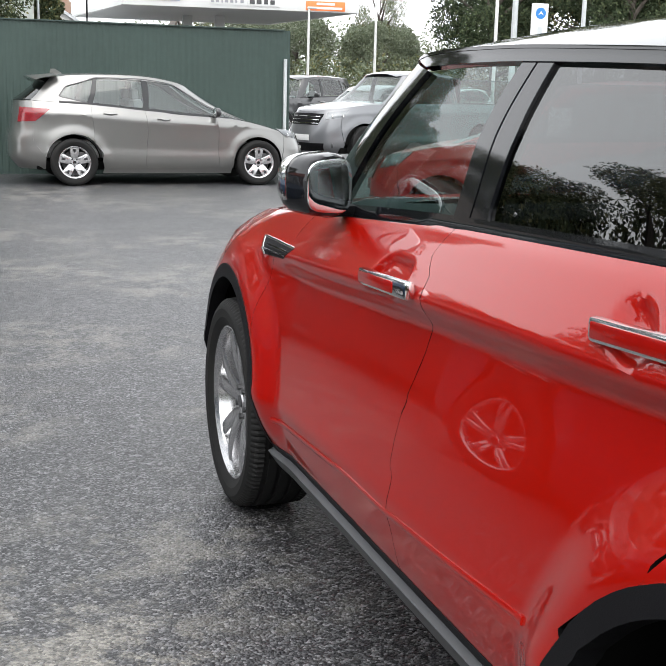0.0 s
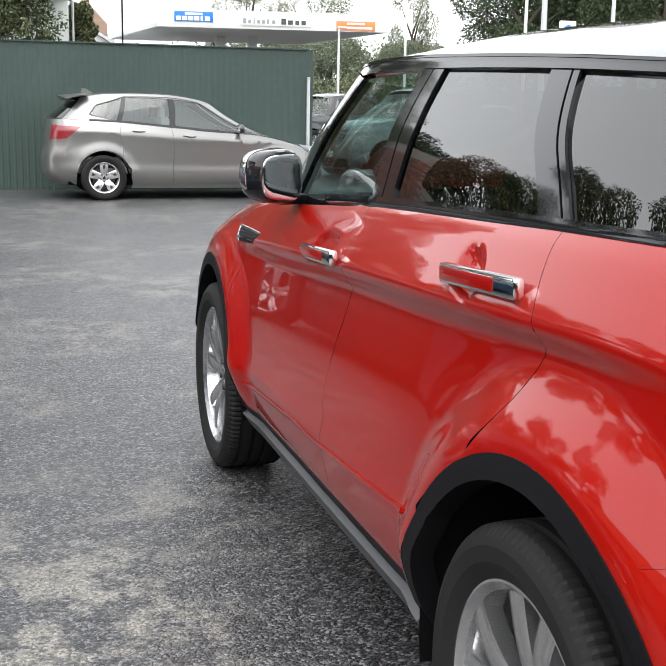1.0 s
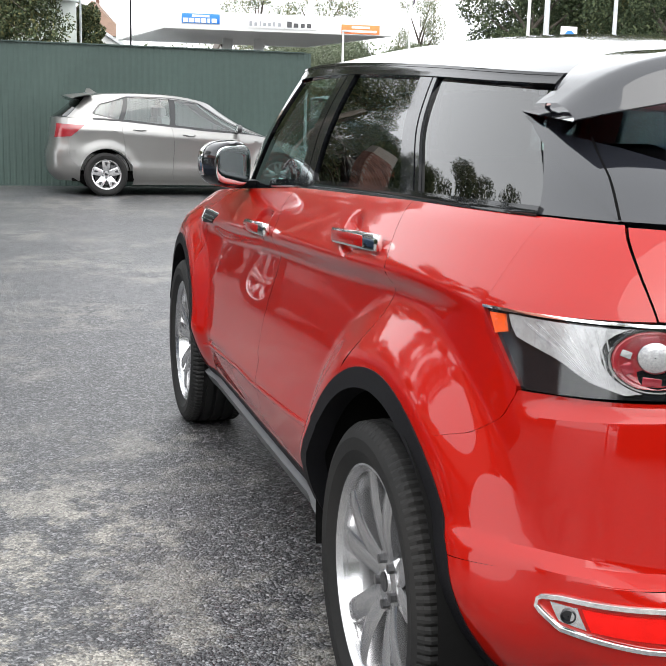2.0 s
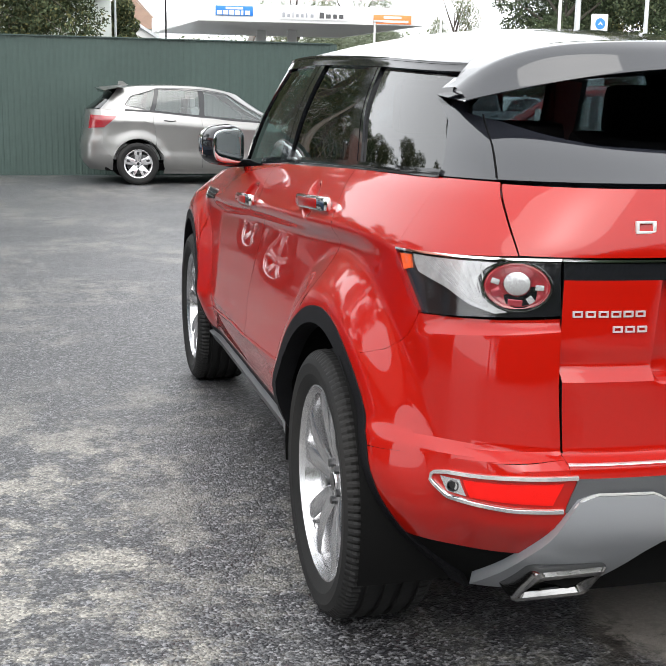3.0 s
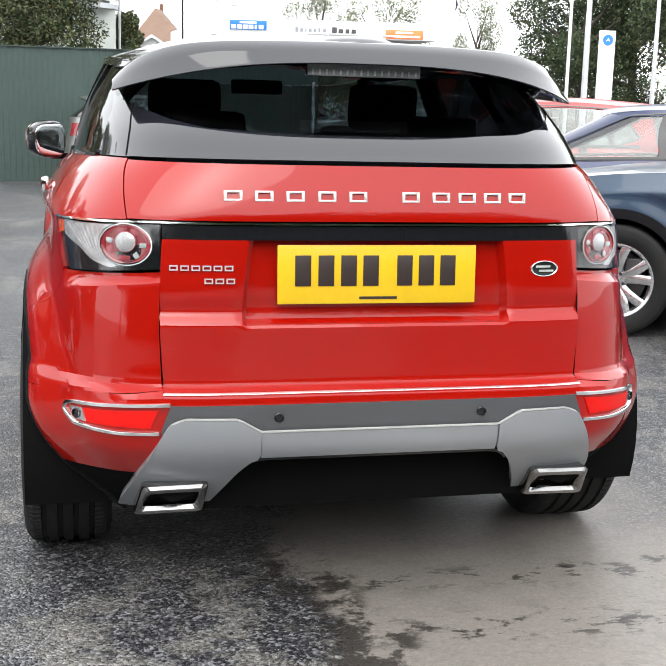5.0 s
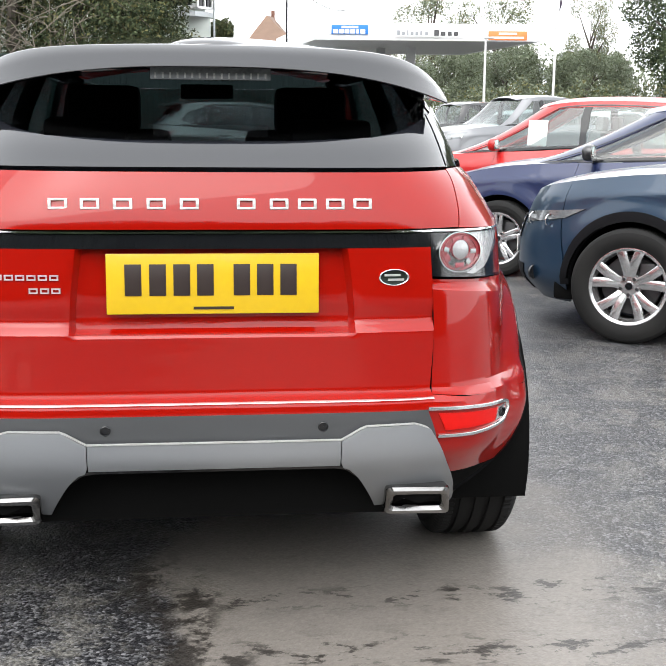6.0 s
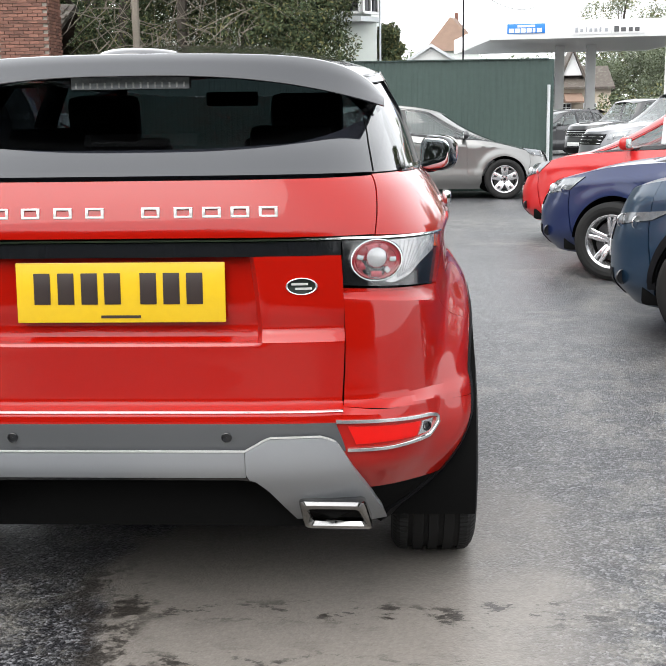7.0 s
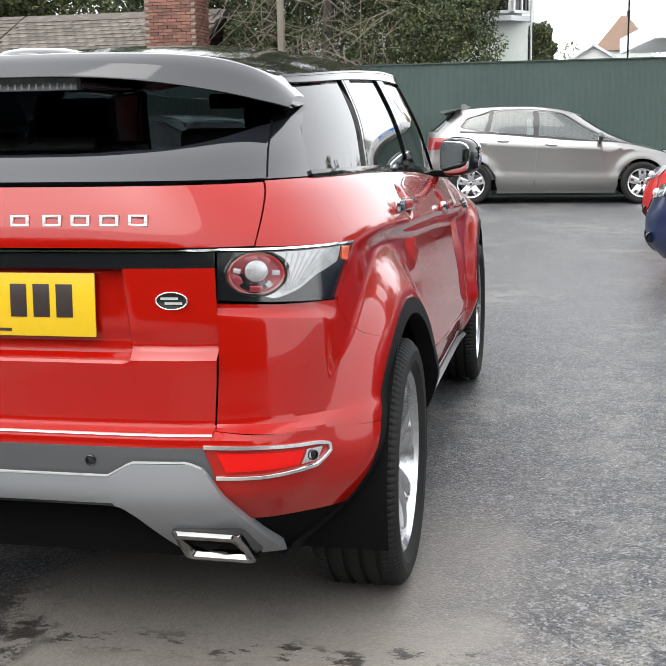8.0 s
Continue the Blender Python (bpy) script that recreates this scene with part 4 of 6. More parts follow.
    for x, z in [(-0.522 + 0.0272 * k, 0.932) for k in range(6)] + [(-0.436 + 0.0272 * k, 0.900) for k in range(3)]:
        c = low.point(*Rr(x, z), 0.001)
        b = Build()
        for dx, dz, w, k in ((0, 0.005, 0.0215, 0.0032), (0, -0.005, 0.0215, 0.0032), (-0.009, 0, 0.0035, 0.010), (0.009, 0, 0.0035, 0.010)):
            b.box((dx, 0, dz), (w, 0.005, k), 0)
        part("badge_bar", b, [LETTER], gate).matrix_basis = pose(-c[0], c[1], c[2], 0, 0, -4)
    c = low.point(*Rr(0.452, 0.928), 0.0)
    b = Build()
    b.lathe([(1.0, 0.004), (1.0, -0.004), (0.92, -0.006), (0.89, -0.004), (0.001, -0.0042)], "y", 32)
    b.m = [0 if i < 96 else 1 for i in range(len(b.f))]
    o = part("oval_badge", b, [CHROME, BADGE], gate, "dark oval badge with chrome rim")
    o.matrix_basis = pose(c[0], c[1], c[2], 0, 0, 4) @ Matrix.Diagonal((0.039, 1, 0.021, 1))
    for dx, dz in ((-0.12, 0.28), (0.12, -0.26)):
        b = Build()
        b.box((0, 0, 0), (1.05, 0.0015, 0.26), 0)
        part("badge_bar", b, [LETTER], o).matrix_basis = pose(dx, -0.0048, dz)
    # underbody and cabin
    b = Build()
    b.box((0, 1.35, 0.30), (1.12, 3.7, 0.14), 0, None, 0.03)
    b.box((0, 1.33, 0.305), (1.45, 1.72, 0.14), 0, None, 0.03)
    b.box((0, -0.35, 0.36), (1.2, 0.55, 0.18), 0, None, 0.04)
    b.tube([(-0.70, 0, CZ), (0.70, 0, CZ)], 0.04)
    b.tube([(-0.70, 2.66, CZ), (0.70, 2.66, CZ)], 0.04)
    part("underbody", b, [GAP], car)
    b = Build()
    b.box((0, 0.75, 0.50), (1.12, 2.6, 0.25), 0, None, 0.03)
    b.box((0, 1.33, 0.505), (1.40, 1.60, 0.25), 0, None, 0.03)
    b.box((0, -0.40, 0.95), (1.10, 0.36, 0.42), 0, None, 0.03)
    b.box((0, 1.95, 0.95), (1.42, 0.50, 0.30), 0, None, 0.08)
    b.box((0, 0.05, 0.88), (1.14, 0.16, 0.62), 0, Matrix.Rotation(radians(14), 4, "X"), 0.05)
    b.box((0, 0.30, 0.66), (1.14, 0.50, 0.18), 0, None, 0.05)
    part("cabin", b, [CABIN], car)
    for x in (-0.37, 0.37):
        b = Build()
        b.box((x, 1.05, 0.68), (0.50, 0.52, 0.16), 0, None, 0.05)
        b.box((x, 0.80, 0.98), (0.48, 0.13, 0.60), 0, Matrix.Rotation(radians(16), 4, "X"), 0.05)
        b.box((x, 0.71, 1.34), (0.26, 0.09, 0.17), 0, Matrix.Rotation(radians(8), 4, "X"), 0.035)
        part("front_seat", b, [CABIN], car)
        b = Build()
        b.box((x, 0.02, 1.25), (0.25, 0.07, 0.13), 0, None, 0.03)
        part("headrest", b, [CABIN], car)
    b = Build()
    pts = [(0.37 + 0.185 * math.cos(t), 1.60 + 0.06 * math.sin(t), 1.05 + 0.175 * math.sin(t)) for t in np.linspace(0, 2 * math.pi, 33)]
    b.tube(pts, 0.015, 8, 0, False)
    b.box((0.37, 1.63, 1.04), (0.16, 0.06, 0.10), 0, None, 0.02)
    part("steering_wheel", b, [CABIN], car)
    b = Build()
    b.box((0, 1.42, 1.42), (0.22, 0.03, 0.06), 0, None, 0.01)
    part("rear_view_mirror", b, [CABIN], car)
    add_wheels(car, 0.357, 0.263, 0.245, 0.915, 2.66, "pairs", [ALLOY, DARKALLOY, GLOSS], 112)
    return car


hero = red_car()
hero.matrix_basis = pose(0.030, 0.060, 0, 0, 0, 1.00)

# ---- ground ----
def asphalt():
    m = mat("wet_asphalt", (0.05, 0.05, 0.05), 0.55)
    nt = m.node_tree
    N, L = nt.nodes, nt.links
    p = N["Principled BSDF"]
    tc = next(n for n in N if n.type == "TEX_COORD")

    def noise_(sc, det=5.0, rough=0.5, dim=None):
        n = N.new("ShaderNodeTexNoise")
        n.inputs["Scale"].default_value, n.inputs["Detail"].default_value, n.inputs["Roughness"].default_value = sc, det, rough
        L.new(dim or tc.outputs["Object"], n.inputs["Vector"])
        return n.outputs["Fac"]

    def rng_(v, a, b, c=0.0, d=1.0, smooth=True):
        r = N.new("ShaderNodeMapRange")
        r.interpolation_type = "SMOOTHSTEP" if smooth else "LINEAR"
        for k, q in zip(("From Min", "From Max", "To Min", "To Max"), (a, b, c, d)):
            r.inputs[k].default_value = q
        L.new(v, r.inputs["Value"])
        return r.outputs[0]

    def op(kind, a, b):
        q = N.new("ShaderNodeMath")
        q.operation = kind
        for k, v in enumerate((a, b)):
            if isinstance(v, (int, float)):
                q.inputs[k].default_value = v
            else:
                L.new(v, q.inputs[k])
        return q.outputs[0]

    def mix(f, a, b):
        x = N.new("ShaderNodeMix")
        x.data_type = "RGBA"
        L.new(f, x.inputs["Factor"])
        for k, v in (("A", a), ("B", b)):
            if isinstance(v, tuple):
                x.inputs[k].default_value = (*v, 1)
            else:
                L.new(v, x.inputs[k])
        return x.outputs["Result"]

    sep = N.new("ShaderNodeSeparateXYZ")
    L.new(tc.outputs["Object"], sep.inputs[0])
    X, Y = sep.outputs["X"], sep.outputs["Y"]
    vor = N.new("ShaderNodeTexVoronoi")
    vor.inputs["Scale"].default_value = 125
    L.new(tc.outputs["Object"], vor.inputs["Vector"])
    stone = N.new("ShaderNodeSeparateXYZ")
    L.new(vor.outputs["Color"], stone.inputs[0])
    chip = op("POWER", stone.outputs["X"], 3.2)
    chip = op("MULTIPLY", chip, rng_(noise_(22, 5, 0.7), 0.36, 0.62, 0.45, 1.35))
    col = mix(chip, (0.011, 0.011, 0.013), (0.182, 0.182, 0.190))
    wob = op("MULTIPLY", op("SUBTRACT", noise_(1.6, 6, 0.6), 0.5), 0.9)
    # worn, pale areas
    worn = rng_(noise_(0.50, 7, 0.62), 0.44, 0.56)
    ragged = rng_(noise_(3.6, 9, 0.78), 0.47, 0.56)
    near_left = op("MULTIPLY", rng_(op("ADD", X, wob), -0.95, -1.45), rng_(op("ADD", Y, wob), 3.0, 1.0))
    near_right = op("MULTIPLY", op("MULTIPLY", rng_(op("ADD", X, wob), 1.1, 1.6), rng_(op("ADD", X, wob), 3.3, 2.4)), rng_(op("ADD", Y, wob), 4.5, 2.5))
    pale = op("MULTIPLY", op("MULTIPLY", ragged, op("MAXIMUM", op("MULTIPLY", worn, 0.45), op("MAXIMUM", near_left, op("MULTIPLY", near_right, 0.32)))), 0.95)
    col = mix(pale, col, mix(op("POWER", stone.outputs["Y"], 1.3), (0.075, 0.070, 0.062), (0.34, 0.325, 0.285)))
    # smooth repaired slab behind and beside the car
    xs, ys = op("ADD", X, wob), op("ADD", Y, wob)
    slab = op("MULTIPLY", op("MULTIPLY", rng_(xs, -0.16, -0.06), rng_(xs, 1.42, 1.02)), rng_(ys, 1.2, -0.15))
    slabcol = mix(noise_(60, 4, 0.6), (0.100, 0.089, 0.079), (0.228, 0.207, 0.185))
    col = mix(op("MULTIPLY", slab, 0.9), col, slabcol)
    # leaf mould: dark ragged specks
    mp = N.new("ShaderNodeMapping")
    mp.inputs["Scale"].default_value = (3.4, 6.0, 1.0)
    L.new(tc.outputs["Object"], mp.inputs["Vector"])
    speck = rng_(noise_(2.6, 9, 0.74, mp.outputs[0]), 0.530, 0.575)
    lane = op("ADD", Y, op("MULTIPLY", wob, 0.35))
    drift = op("MAXIMUM", rng_(op("ABSOLUTE", op("ADD", lane, 0.46), 0.0), 0.11, 0.03), rng_(op("ABSOLUTE", op("ADD", lane, 0.80), 0.0), 0.12, 0.03))
    zone = op("MULTIPLY", op("ADD", op("MULTIPLY", drift, 0.85), 0.15), op("MULTIPLY", rng_(ys, 0.25, -0.15), rng_(xs, -0.45, -0.10)))
    edge = op("MULTIPLY", rng_(xs, -0.30, -0.12), rng_(xs, 0.16, 0.02))
    edged = op("MULTIPLY", op("MULTIPLY", edge, rng_(noise_(7, 8, 0.7), 0.46, 0.54)), rng_(ys, 0.1, -0.25))
    dirt = op("MAXIMUM", op("MULTIPLY", speck, zone), edged)
    col = mix(op("MULTIPLY", dirt, 0.9), col, (0.018, 0.015, 0.013))
    # damp film: darker, smoother sweeps
    damp = rng_(noise_(0.22, 4, 0.5), 0.40, 0.62)
    L.new(col, p.inputs["Base Color"])
    rough = op("ADD", op("MULTIPLY", damp, -0.09), 0.44)
    L.new(op("ADD", rough, op("MULTIPLY", slab, 0.10)), p.inputs["Roughness"])
    hgt = op("MULTIPLY", op("ADD", op("MULTIPLY", vor.outputs["Distance"], -1.0), op("MULTIPLY", noise_(30, 4), 0.6)), op("SUBTRACT", 1.0, op("MULTIPLY", slab, 0.7)))
    bp = N.new("ShaderNodeBump")
    bp.inputs["Strength"].default_value, bp.inputs["Distance"].default_value = 1.0, 0.0028
    L.new(hgt, bp.inputs["Height"])
    L.new(bp.outputs[0], p.inputs["Normal"])
    return m


b = Build()
b.box((0, 250, -0.5), (1600, 1600, 1.0), 0)
tagged(part("ground", b, [asphalt()], smooth=False), "wet grey asphalt with paler worn patches", "ground", kind="structure")

# ---- fence ----
def fence():
    b = Build()
    prof = []
    x = -16.0
    while x < 3.2:
        prof += [(x, 0.0), (x + 0.05, 0.0), (x + 0.065, -0.006), (x + 0.085, -0.006), (x + 0.10, 0.0)]
        x += 0.10
    P = np.array([[(p[0], p[1], z) for p in prof] for z in (0.0, 2.33)])
    b.grid(P, 0, flip=False)
    P2 = P.copy()
    P2[..., 1] += 0.02
    b.grid(P2, 0, flip=True)
    b.box((-6.4, 0.0, 2.335), (19.2, 0.07, 0.02), 0)
    ob = part("fence", b, [FENCE], smooth=False)
    ob.matrix_basis = pose(0, 17.45, 0, 0, 0, 1.0)
    return tagged(ob, "tall dark green ribbed metal fence", "fence", kind="structure")


fence()

# ---- other parked cars ----
def parked_car(name, label, paint, m, wb=2.65, fo=0.85, ro=0.8, w=0.90, belts=((-0.8, 1.02), (0.8, 1.0), (2.3, 0.95), (3.5, 0.72)), roof=((-0.6, 1.40), (0.9, 1.47), (1.6, 1.42), (2.6, 1.2)), tops=(-0.62, -0.40, 2.55, 1.75), R=0.32, rim=0.215, style="five", wheel_mats=None, seam=(1.95, 1.0, 0.05), glass=None, arch=None, group="parked cars", pickup=False, crown=0.06, lamp_z=(0.66, 0.78), cls="car", tuck=0.68, nose=0.80, dlo=None):
    car = thing(name, label, cls, group)
    car.matrix_basis = m
    glass = glass or PALE_GLASS
    blt = tab(*belts)
    base = max(z for _, z in belts)
    yf, yr = wb + fo, -ro

    def bulge(y, z):
        s = 0.0
        for cy in (0.0, wb):
            d = np.hypot(y - cy, z - R)
            s = s + 0.020 * (1 - smooth01((d - R - 0.07) / 0.14)) * smooth01((z - 0.2) / 0.2)
        return s
    sk = Skin(tab((0.18, w * 0.885), (0.30, w * 0.948), (0.40, w * 0.966), (0.47, w * 0.967), (0.54, w * 0.958), (0.70, w * 0.960), (base - 0.19, w * 0.966), (base - 0.155, w * 0.972), (base - 0.135, w * 0.960), (base, w * 0.88)),
              tab((0.18, yr + 0.16), (0.4, yr), (0.6, yr), (0.8, yr + 0.05), (base, yr + 0.10)),
              tab((0.18, yf - 0.16), (0.4, yf - 0.01), (0.6, yf), (base * 0.8, yf - 0.06), (base, yf - 0.16)),
              tab((0.2, 4.2), (base, 4.0)),
              Q=lambda y, z: z + (base - blt(y)) * np.clip((z - 0.2) / (base - 0.2), 0, 1.1), bulge=bulge, nose=nose)
    red = tab(*roof)
    tp = Skin(tab((0.0, w * 0.872), (0.5, w * 0.80), (1.0, w * tuck)), tab((0.0, tops[0]), (1.0, tops[1])), tab((0.0, tops[2]), (1.0, tops[3])), tab((0.0, 4.0), (1.0, 3.8)),
              Z=lambda y, v: blt(y) + 0.003 + v * (red(y) - blt(y) - 0.003))
    P, Q, T, TQ = sk.side, sk.rear, tp.side, tp.rear
    ar = R + 0.055

    def B(y):
        return float(blt(y))
    y1, y2, y3 = seam
    sf = [P(y1 + 0.02, 0.24), P(y1, 0.5), P(y1 - 0.02, B(y1))]
    sm = [P(y2, 0.24), P(y2, 0.6), P(y2 - 0.02, B(y2))]
    sr = [P(ar + 0.04, 0.24), P(ar + 0.02, 0.45), P(ar * 0.75, R + ar * 0.72), P(y3, B(y3) - 0.15), P(y3, B(y3))]
    for mir in (False, True):
        b = Build()
        patch(b, sk, arc(sk, wb, R, ar, 6, 176, 20) + [P(wb - ar, 0.25), sf[0]], [P(y, B(y)) for y in np.linspace(wb + 0.42, y1 - 0.02, 12)], 34, 14, left=[P(wb + ar, R + 0.03), P(wb + 0.42, B(wb + 0.42))], right=sf, mirror=mir)
        part("front_wing", b, [paint, paint], car)
        b = Build()
        patch(b, sk, [sf[0], sm[0]], [sf[-1], sm[-1]], 16, 18, left=sf, right=sm, mirror=mir)
        fd = part("front_door", b, [paint, GAP], car)
        b = Build()
        if pickup:
            patch(b, sk, [sm[0], P(0.62, 0.24)], [sm[-1], P(0.62, B(0.62))], 16, 18, left=sm, mirror=mir)
        else:
            patch(b, sk, [sm[0], sr[0]], [sm[-1], sr[-1]], 16, 18, left=sm, right=sr, mirror=mir)
        rd = part("rear_door", b, [paint, GAP], car)
        b = Build()
        ql = [P(0.61, 0.3), P(0.61, B(0.61))] if pickup else sr[2:]
        if pickup:
            patch(b, sk, [P(0.61, 0.30), P(ar, 0.30)] + arc(sk, 0, R, ar, 8, 172, 20) + [P(-ar, 0.34), P(yr + 0.30, 0.40)], [ql[-1], P(yr + 0.30, B(yr + 0.3))], 40, 12, left=ql, mirror=mir)
        else:
            a = math.degrees(math.atan2(ar * 0.72, ar * 0.75))
            patch(b, sk, arc(sk, 0, R, ar, a, 170, 20), [P(y, B(y)) for y in np.linspace(y3, yr + 0.30, 8)], 24, 14, left=ql, right=[arc(sk, 0, R, ar, 170, 170, 1)[0], P(yr + 0.30, 0.6), P(yr + 0.30, B(yr + 0.30))], mirror=mir)
        part("rear_wing", b, [paint, paint], car)
        b = Build()
        patch(b, sk, [P(wb - ar - 0.02, 0.17), P(ar + 0.02, 0.17)], [P(wb - ar - 0.01, 0.262), P(ar + 0.04, 0.245)], 16, 4, lip=0.02, gap=0, mirror=mir, gapin=0)
        part("sill", b, [arch or paint], car)
        for cy in (0.0, wb):
            b = Build()
            liner(b, ar - 0.008, cy, R, w * 0.90, mir, 178, 2)
            part("wheel_arch", b, [GAP], car)
            if arch:
                b = Build()
                patch(b, sk, arc(sk, cy, R, ar - 0.015, -4, 184, 26), arc(sk, cy, R, ar + 0.045, -4, 184, 26), 28, 4, off=0.008, lip=0.03, gap=0, mirror=mir, gapin=0)
                part("arch_trim", b, [arch], car)
        # glass and pillars
        fb, bb = tops[2] - 0.42, tops[0] + 0.32 if dlo is None else dlo
        ft, bt = tops[3] - 0.30, tops[1] + 0.30 if dlo is None else dlo + 0.10
        if pickup:
            bb, bt = 0.66, 0.72
        b = Build()
        patch(b, tp, [T(fb, 0.05), T(y2 + 0.05, 0.05)], [T(ft, 0.90), T(y2 + 0.03, 0.90)], 14, 10, off=-0.004, lip=0.004, gap=0, mirror=mir)
        part("window_glass", b, [glass], fd)
        b = Build()
        patch(b, tp, [T(y2 - 0.05, 0.05), T(max(y3 + 0.02, bb), 0.05)], [T(y2 - 0.05, 0.90), T(max(y3 + 0.10, bt), 0.88)], 14, 10, off=-0.004, lip=0.004, gap=0, mirror=mir)
        part("window_glass", b, [glass], rd)
        if not pickup:
            b = Build()
            patch(b, tp, [T(y3 - 0.05, 0.06), T(bb, 0.22)], [T(y3 + 0.04, 0.88), T(bt, 0.60)], 10, 8, off=-0.004, lip=0.004, gap=0, mirror=mir)
            part("quarter_glass", b, [glass], car)
        for bo, to, mt in (([T(y2 + 0.05, 0.03), T(y2 - 0.05, 0.03)], [T(y2 + 0.03, 0.92), T(y2 - 0.05, 0.92)], GLOSS),
                           ([T(tops[2] - 0.24, 0.0), T(fb, 0.0)], [T(tops[3] - 0.12, 1.0), T(ft, 0.90)], paint),
                           ([T(y3 + 0.02, 0.03), T(y3 - 0.05, 0.03)], [T(y3 + 0.10, 0.92), T(y3 + 0.04, 0.92)], GLOSS)):
            b = Build()
            patch(b, tp, bo, to, 6, 10, off=0.001, lip=0.02, gap=0, mirror=mir, gapin=0)
            part("pillar", b, [mt], car)
        b = Build()
        if pickup:
            patch(b, tp, [T(0.66, 0.0), T(0.40, 0.0)], [T(0.72, 1.0), T(0.52, 1.0)], 8, 10, lip=0.02, gap=0, mirror=mir, gapin=0)
        else:
            patch(b, tp, [T(y3 - 0.05, 0.0), TQ(w * 0.66, 0.0)], [T(y3 + 0.04, 1.0), TQ(w * 0.50, 1.0)], 12, 10, lip=0.02, gap=0, mirror=mir, gapin=0, left=[T(y3 - 0.05, 0.0), T(y3 - 0.05, 0.05), T(bb, 0.22), T(bt, 0.60), T(y3 + 0.04, 0.89), T(y3 + 0.04, 1.0)])
        part("rear_pillar", b, [paint], car)
        b = Build()
        patch(b, tp, [T(ft, 0.89), T(bt, 0.89)], [T(tops[3] - 0.12, 1.01), T(bt, 1.01)], 20, 4, off=0.002, lip=0.02, gap=0, mirror=mir, gapin=0)
        part("roof_rail", b, [paint], car)
        b = Build()
        patch(b, tp, [T(fb + 0.1, -0.02), T(bb, -0.02)], [T(fb, 0.06), T(bb, 0.06)], 24, 4, off=0.004, lip=0.02, gap=0, mirror=mir, gapin=0)
        part("belt_trim", b, [GLOSS], car)
        if not pickup:
            b = Build()
            strip(b, tp, [T(fb + 0.03, 0.05), T(ft, 0.91), T(y2, 0.925), T(y3 + 0.07, 0.91), T(bt, 0.62), T(bb, 0.22), T(y3 - 0.05, 0.05)], 0.030, 0.005, 0.010, 60, mirror=mir)
            part("window_trim", b, [BLACKP], car)
        # mirror, handles, lamps
        b = Build()
        b.take(rounded(0.095, 0.060, 0.068, 2.6, -0.028))
        b.box((-0.10, 0.0, -0.05), (0.10, 0.05, 0.03), 0, None, 0.01)
        b.box((0, -0.0295, 0), (0.145, 0.004, 0.095), 1, None, 0.001)
        if mir:
            b.v = [(-p[0], p[1], p[2]) for p in b.v]
            b.f = [f[::-1] for f in b.f]
        o = part("door_mirror", b, [BLACKP if paint in (SILVER, NAVY) else paint, MIRROR], car)
        ym = fb - 0.42
        o.matrix_basis = pose((-1 if mir else 1) * (w + 0.04), ym, B(ym) + 0.075)
        for yh, door in ((y2 + 0.14, fd), (y3 + 0.16, rd)):
            b = Build()
            strip(b, sk, [P(yh + 0.19, B(yh) - 0.115), P(yh, B(yh) - 0.11)], 0.026, 0.028, 0.016, 10, mirror=mir, taper=True)
            part("door_handle", b, [paint], door)
        b = Build()
        patch(b, sk, [P(wb + 0.44, lamp_z[0] + 0.06), Q(w * 0.52, lamp_z[0], -1)], [P(wb + 0.30, lamp_z[1] + 0.05), Q(w * 0.50, lamp_z[1], -1)], 16, 8, off=0.006, lip=0.012, mirror=mir)
        hl = part("headlamp", b, [HEADLAMP, GAP], car, "clear headlamp lens")
        for xx in (0.72, 0.60):
            c = sk.point(*Q(w * xx, (lamp_z[0] + lamp_z[1]) / 2, -1), 0.008)
            b = Build()
            b.lathe([(0.040, -0.004), (0.040, 0.006), (0.032, 0.007), (0.001, 0.002)], "y", 16)
            o = part("lamp_projector", b, [CHROME], hl)
            o.matrix_basis = pose((-1 if mir else 1) * c[0], c[1], c[2], 0, 0, (1 if mir else -1) * -30)
        b = Build()
        patch(b, sk, [Q(w * 0.55, base - 0.31), P(yr + 0.34, base - 0.29)], [Q(w * 0.55, base - 0.10), P(yr + 0.54, base - 0.12)], 14, 6, off=0.006, lip=0.012, mirror=mir)
        part("tail_lamp", b, [LENS_RED, GAP], car, "red tail lamp")
        c = sk.point(*Q(w * 0.66, 0.36, -1), 0.004)
        b = Build()
        b.lathe([(0.045, -0.01), (0.045, 0.004), (0.036, 0.006), (0.001, 0.003)], "y", 16)
        o = part("fog_lamp", b, [DARKALLOY], car)
        o.matrix_basis = pose((-1 if mir else 1) * c[0], c[1], c[2], 0, 0, (1 if mir else -1) * -25)
    # ends
    b = Build()
    zt = B(wb + 0.42)
    for mir in (False, True):
        patch(b, sk, [P(wb + ar, 0.19), Q(0, 0.19, -1)], [P(wb + 0.42, zt), Q(0.001, float(blt(yf)) - 0.02, -1)], 26, 18, left=[P(wb + ar, 0.19), P(wb + ar, R), P(wb + 0.42, zt)], mirror=mir, gapin=0)
    part("front_bumper", b, [paint, paint], car)
    b = Build()
    for mir in (False, True):
        patch(b, sk, [Q(w * 0.42, lamp_z[0] - 0.10, -1), Q(0, lamp_z[0] - 0.10, -1)], [Q(w * 0.46, lamp_z[1] - 0.03, -1), Q(0, lamp_z[1] - 0.03, -1)], 14, 8, off=0.008, lip=0.02, gap=0, mirror=mir, gapin=0)
    gr = part("grille", b, [TRIM], car, "black grille")
    b = Build()
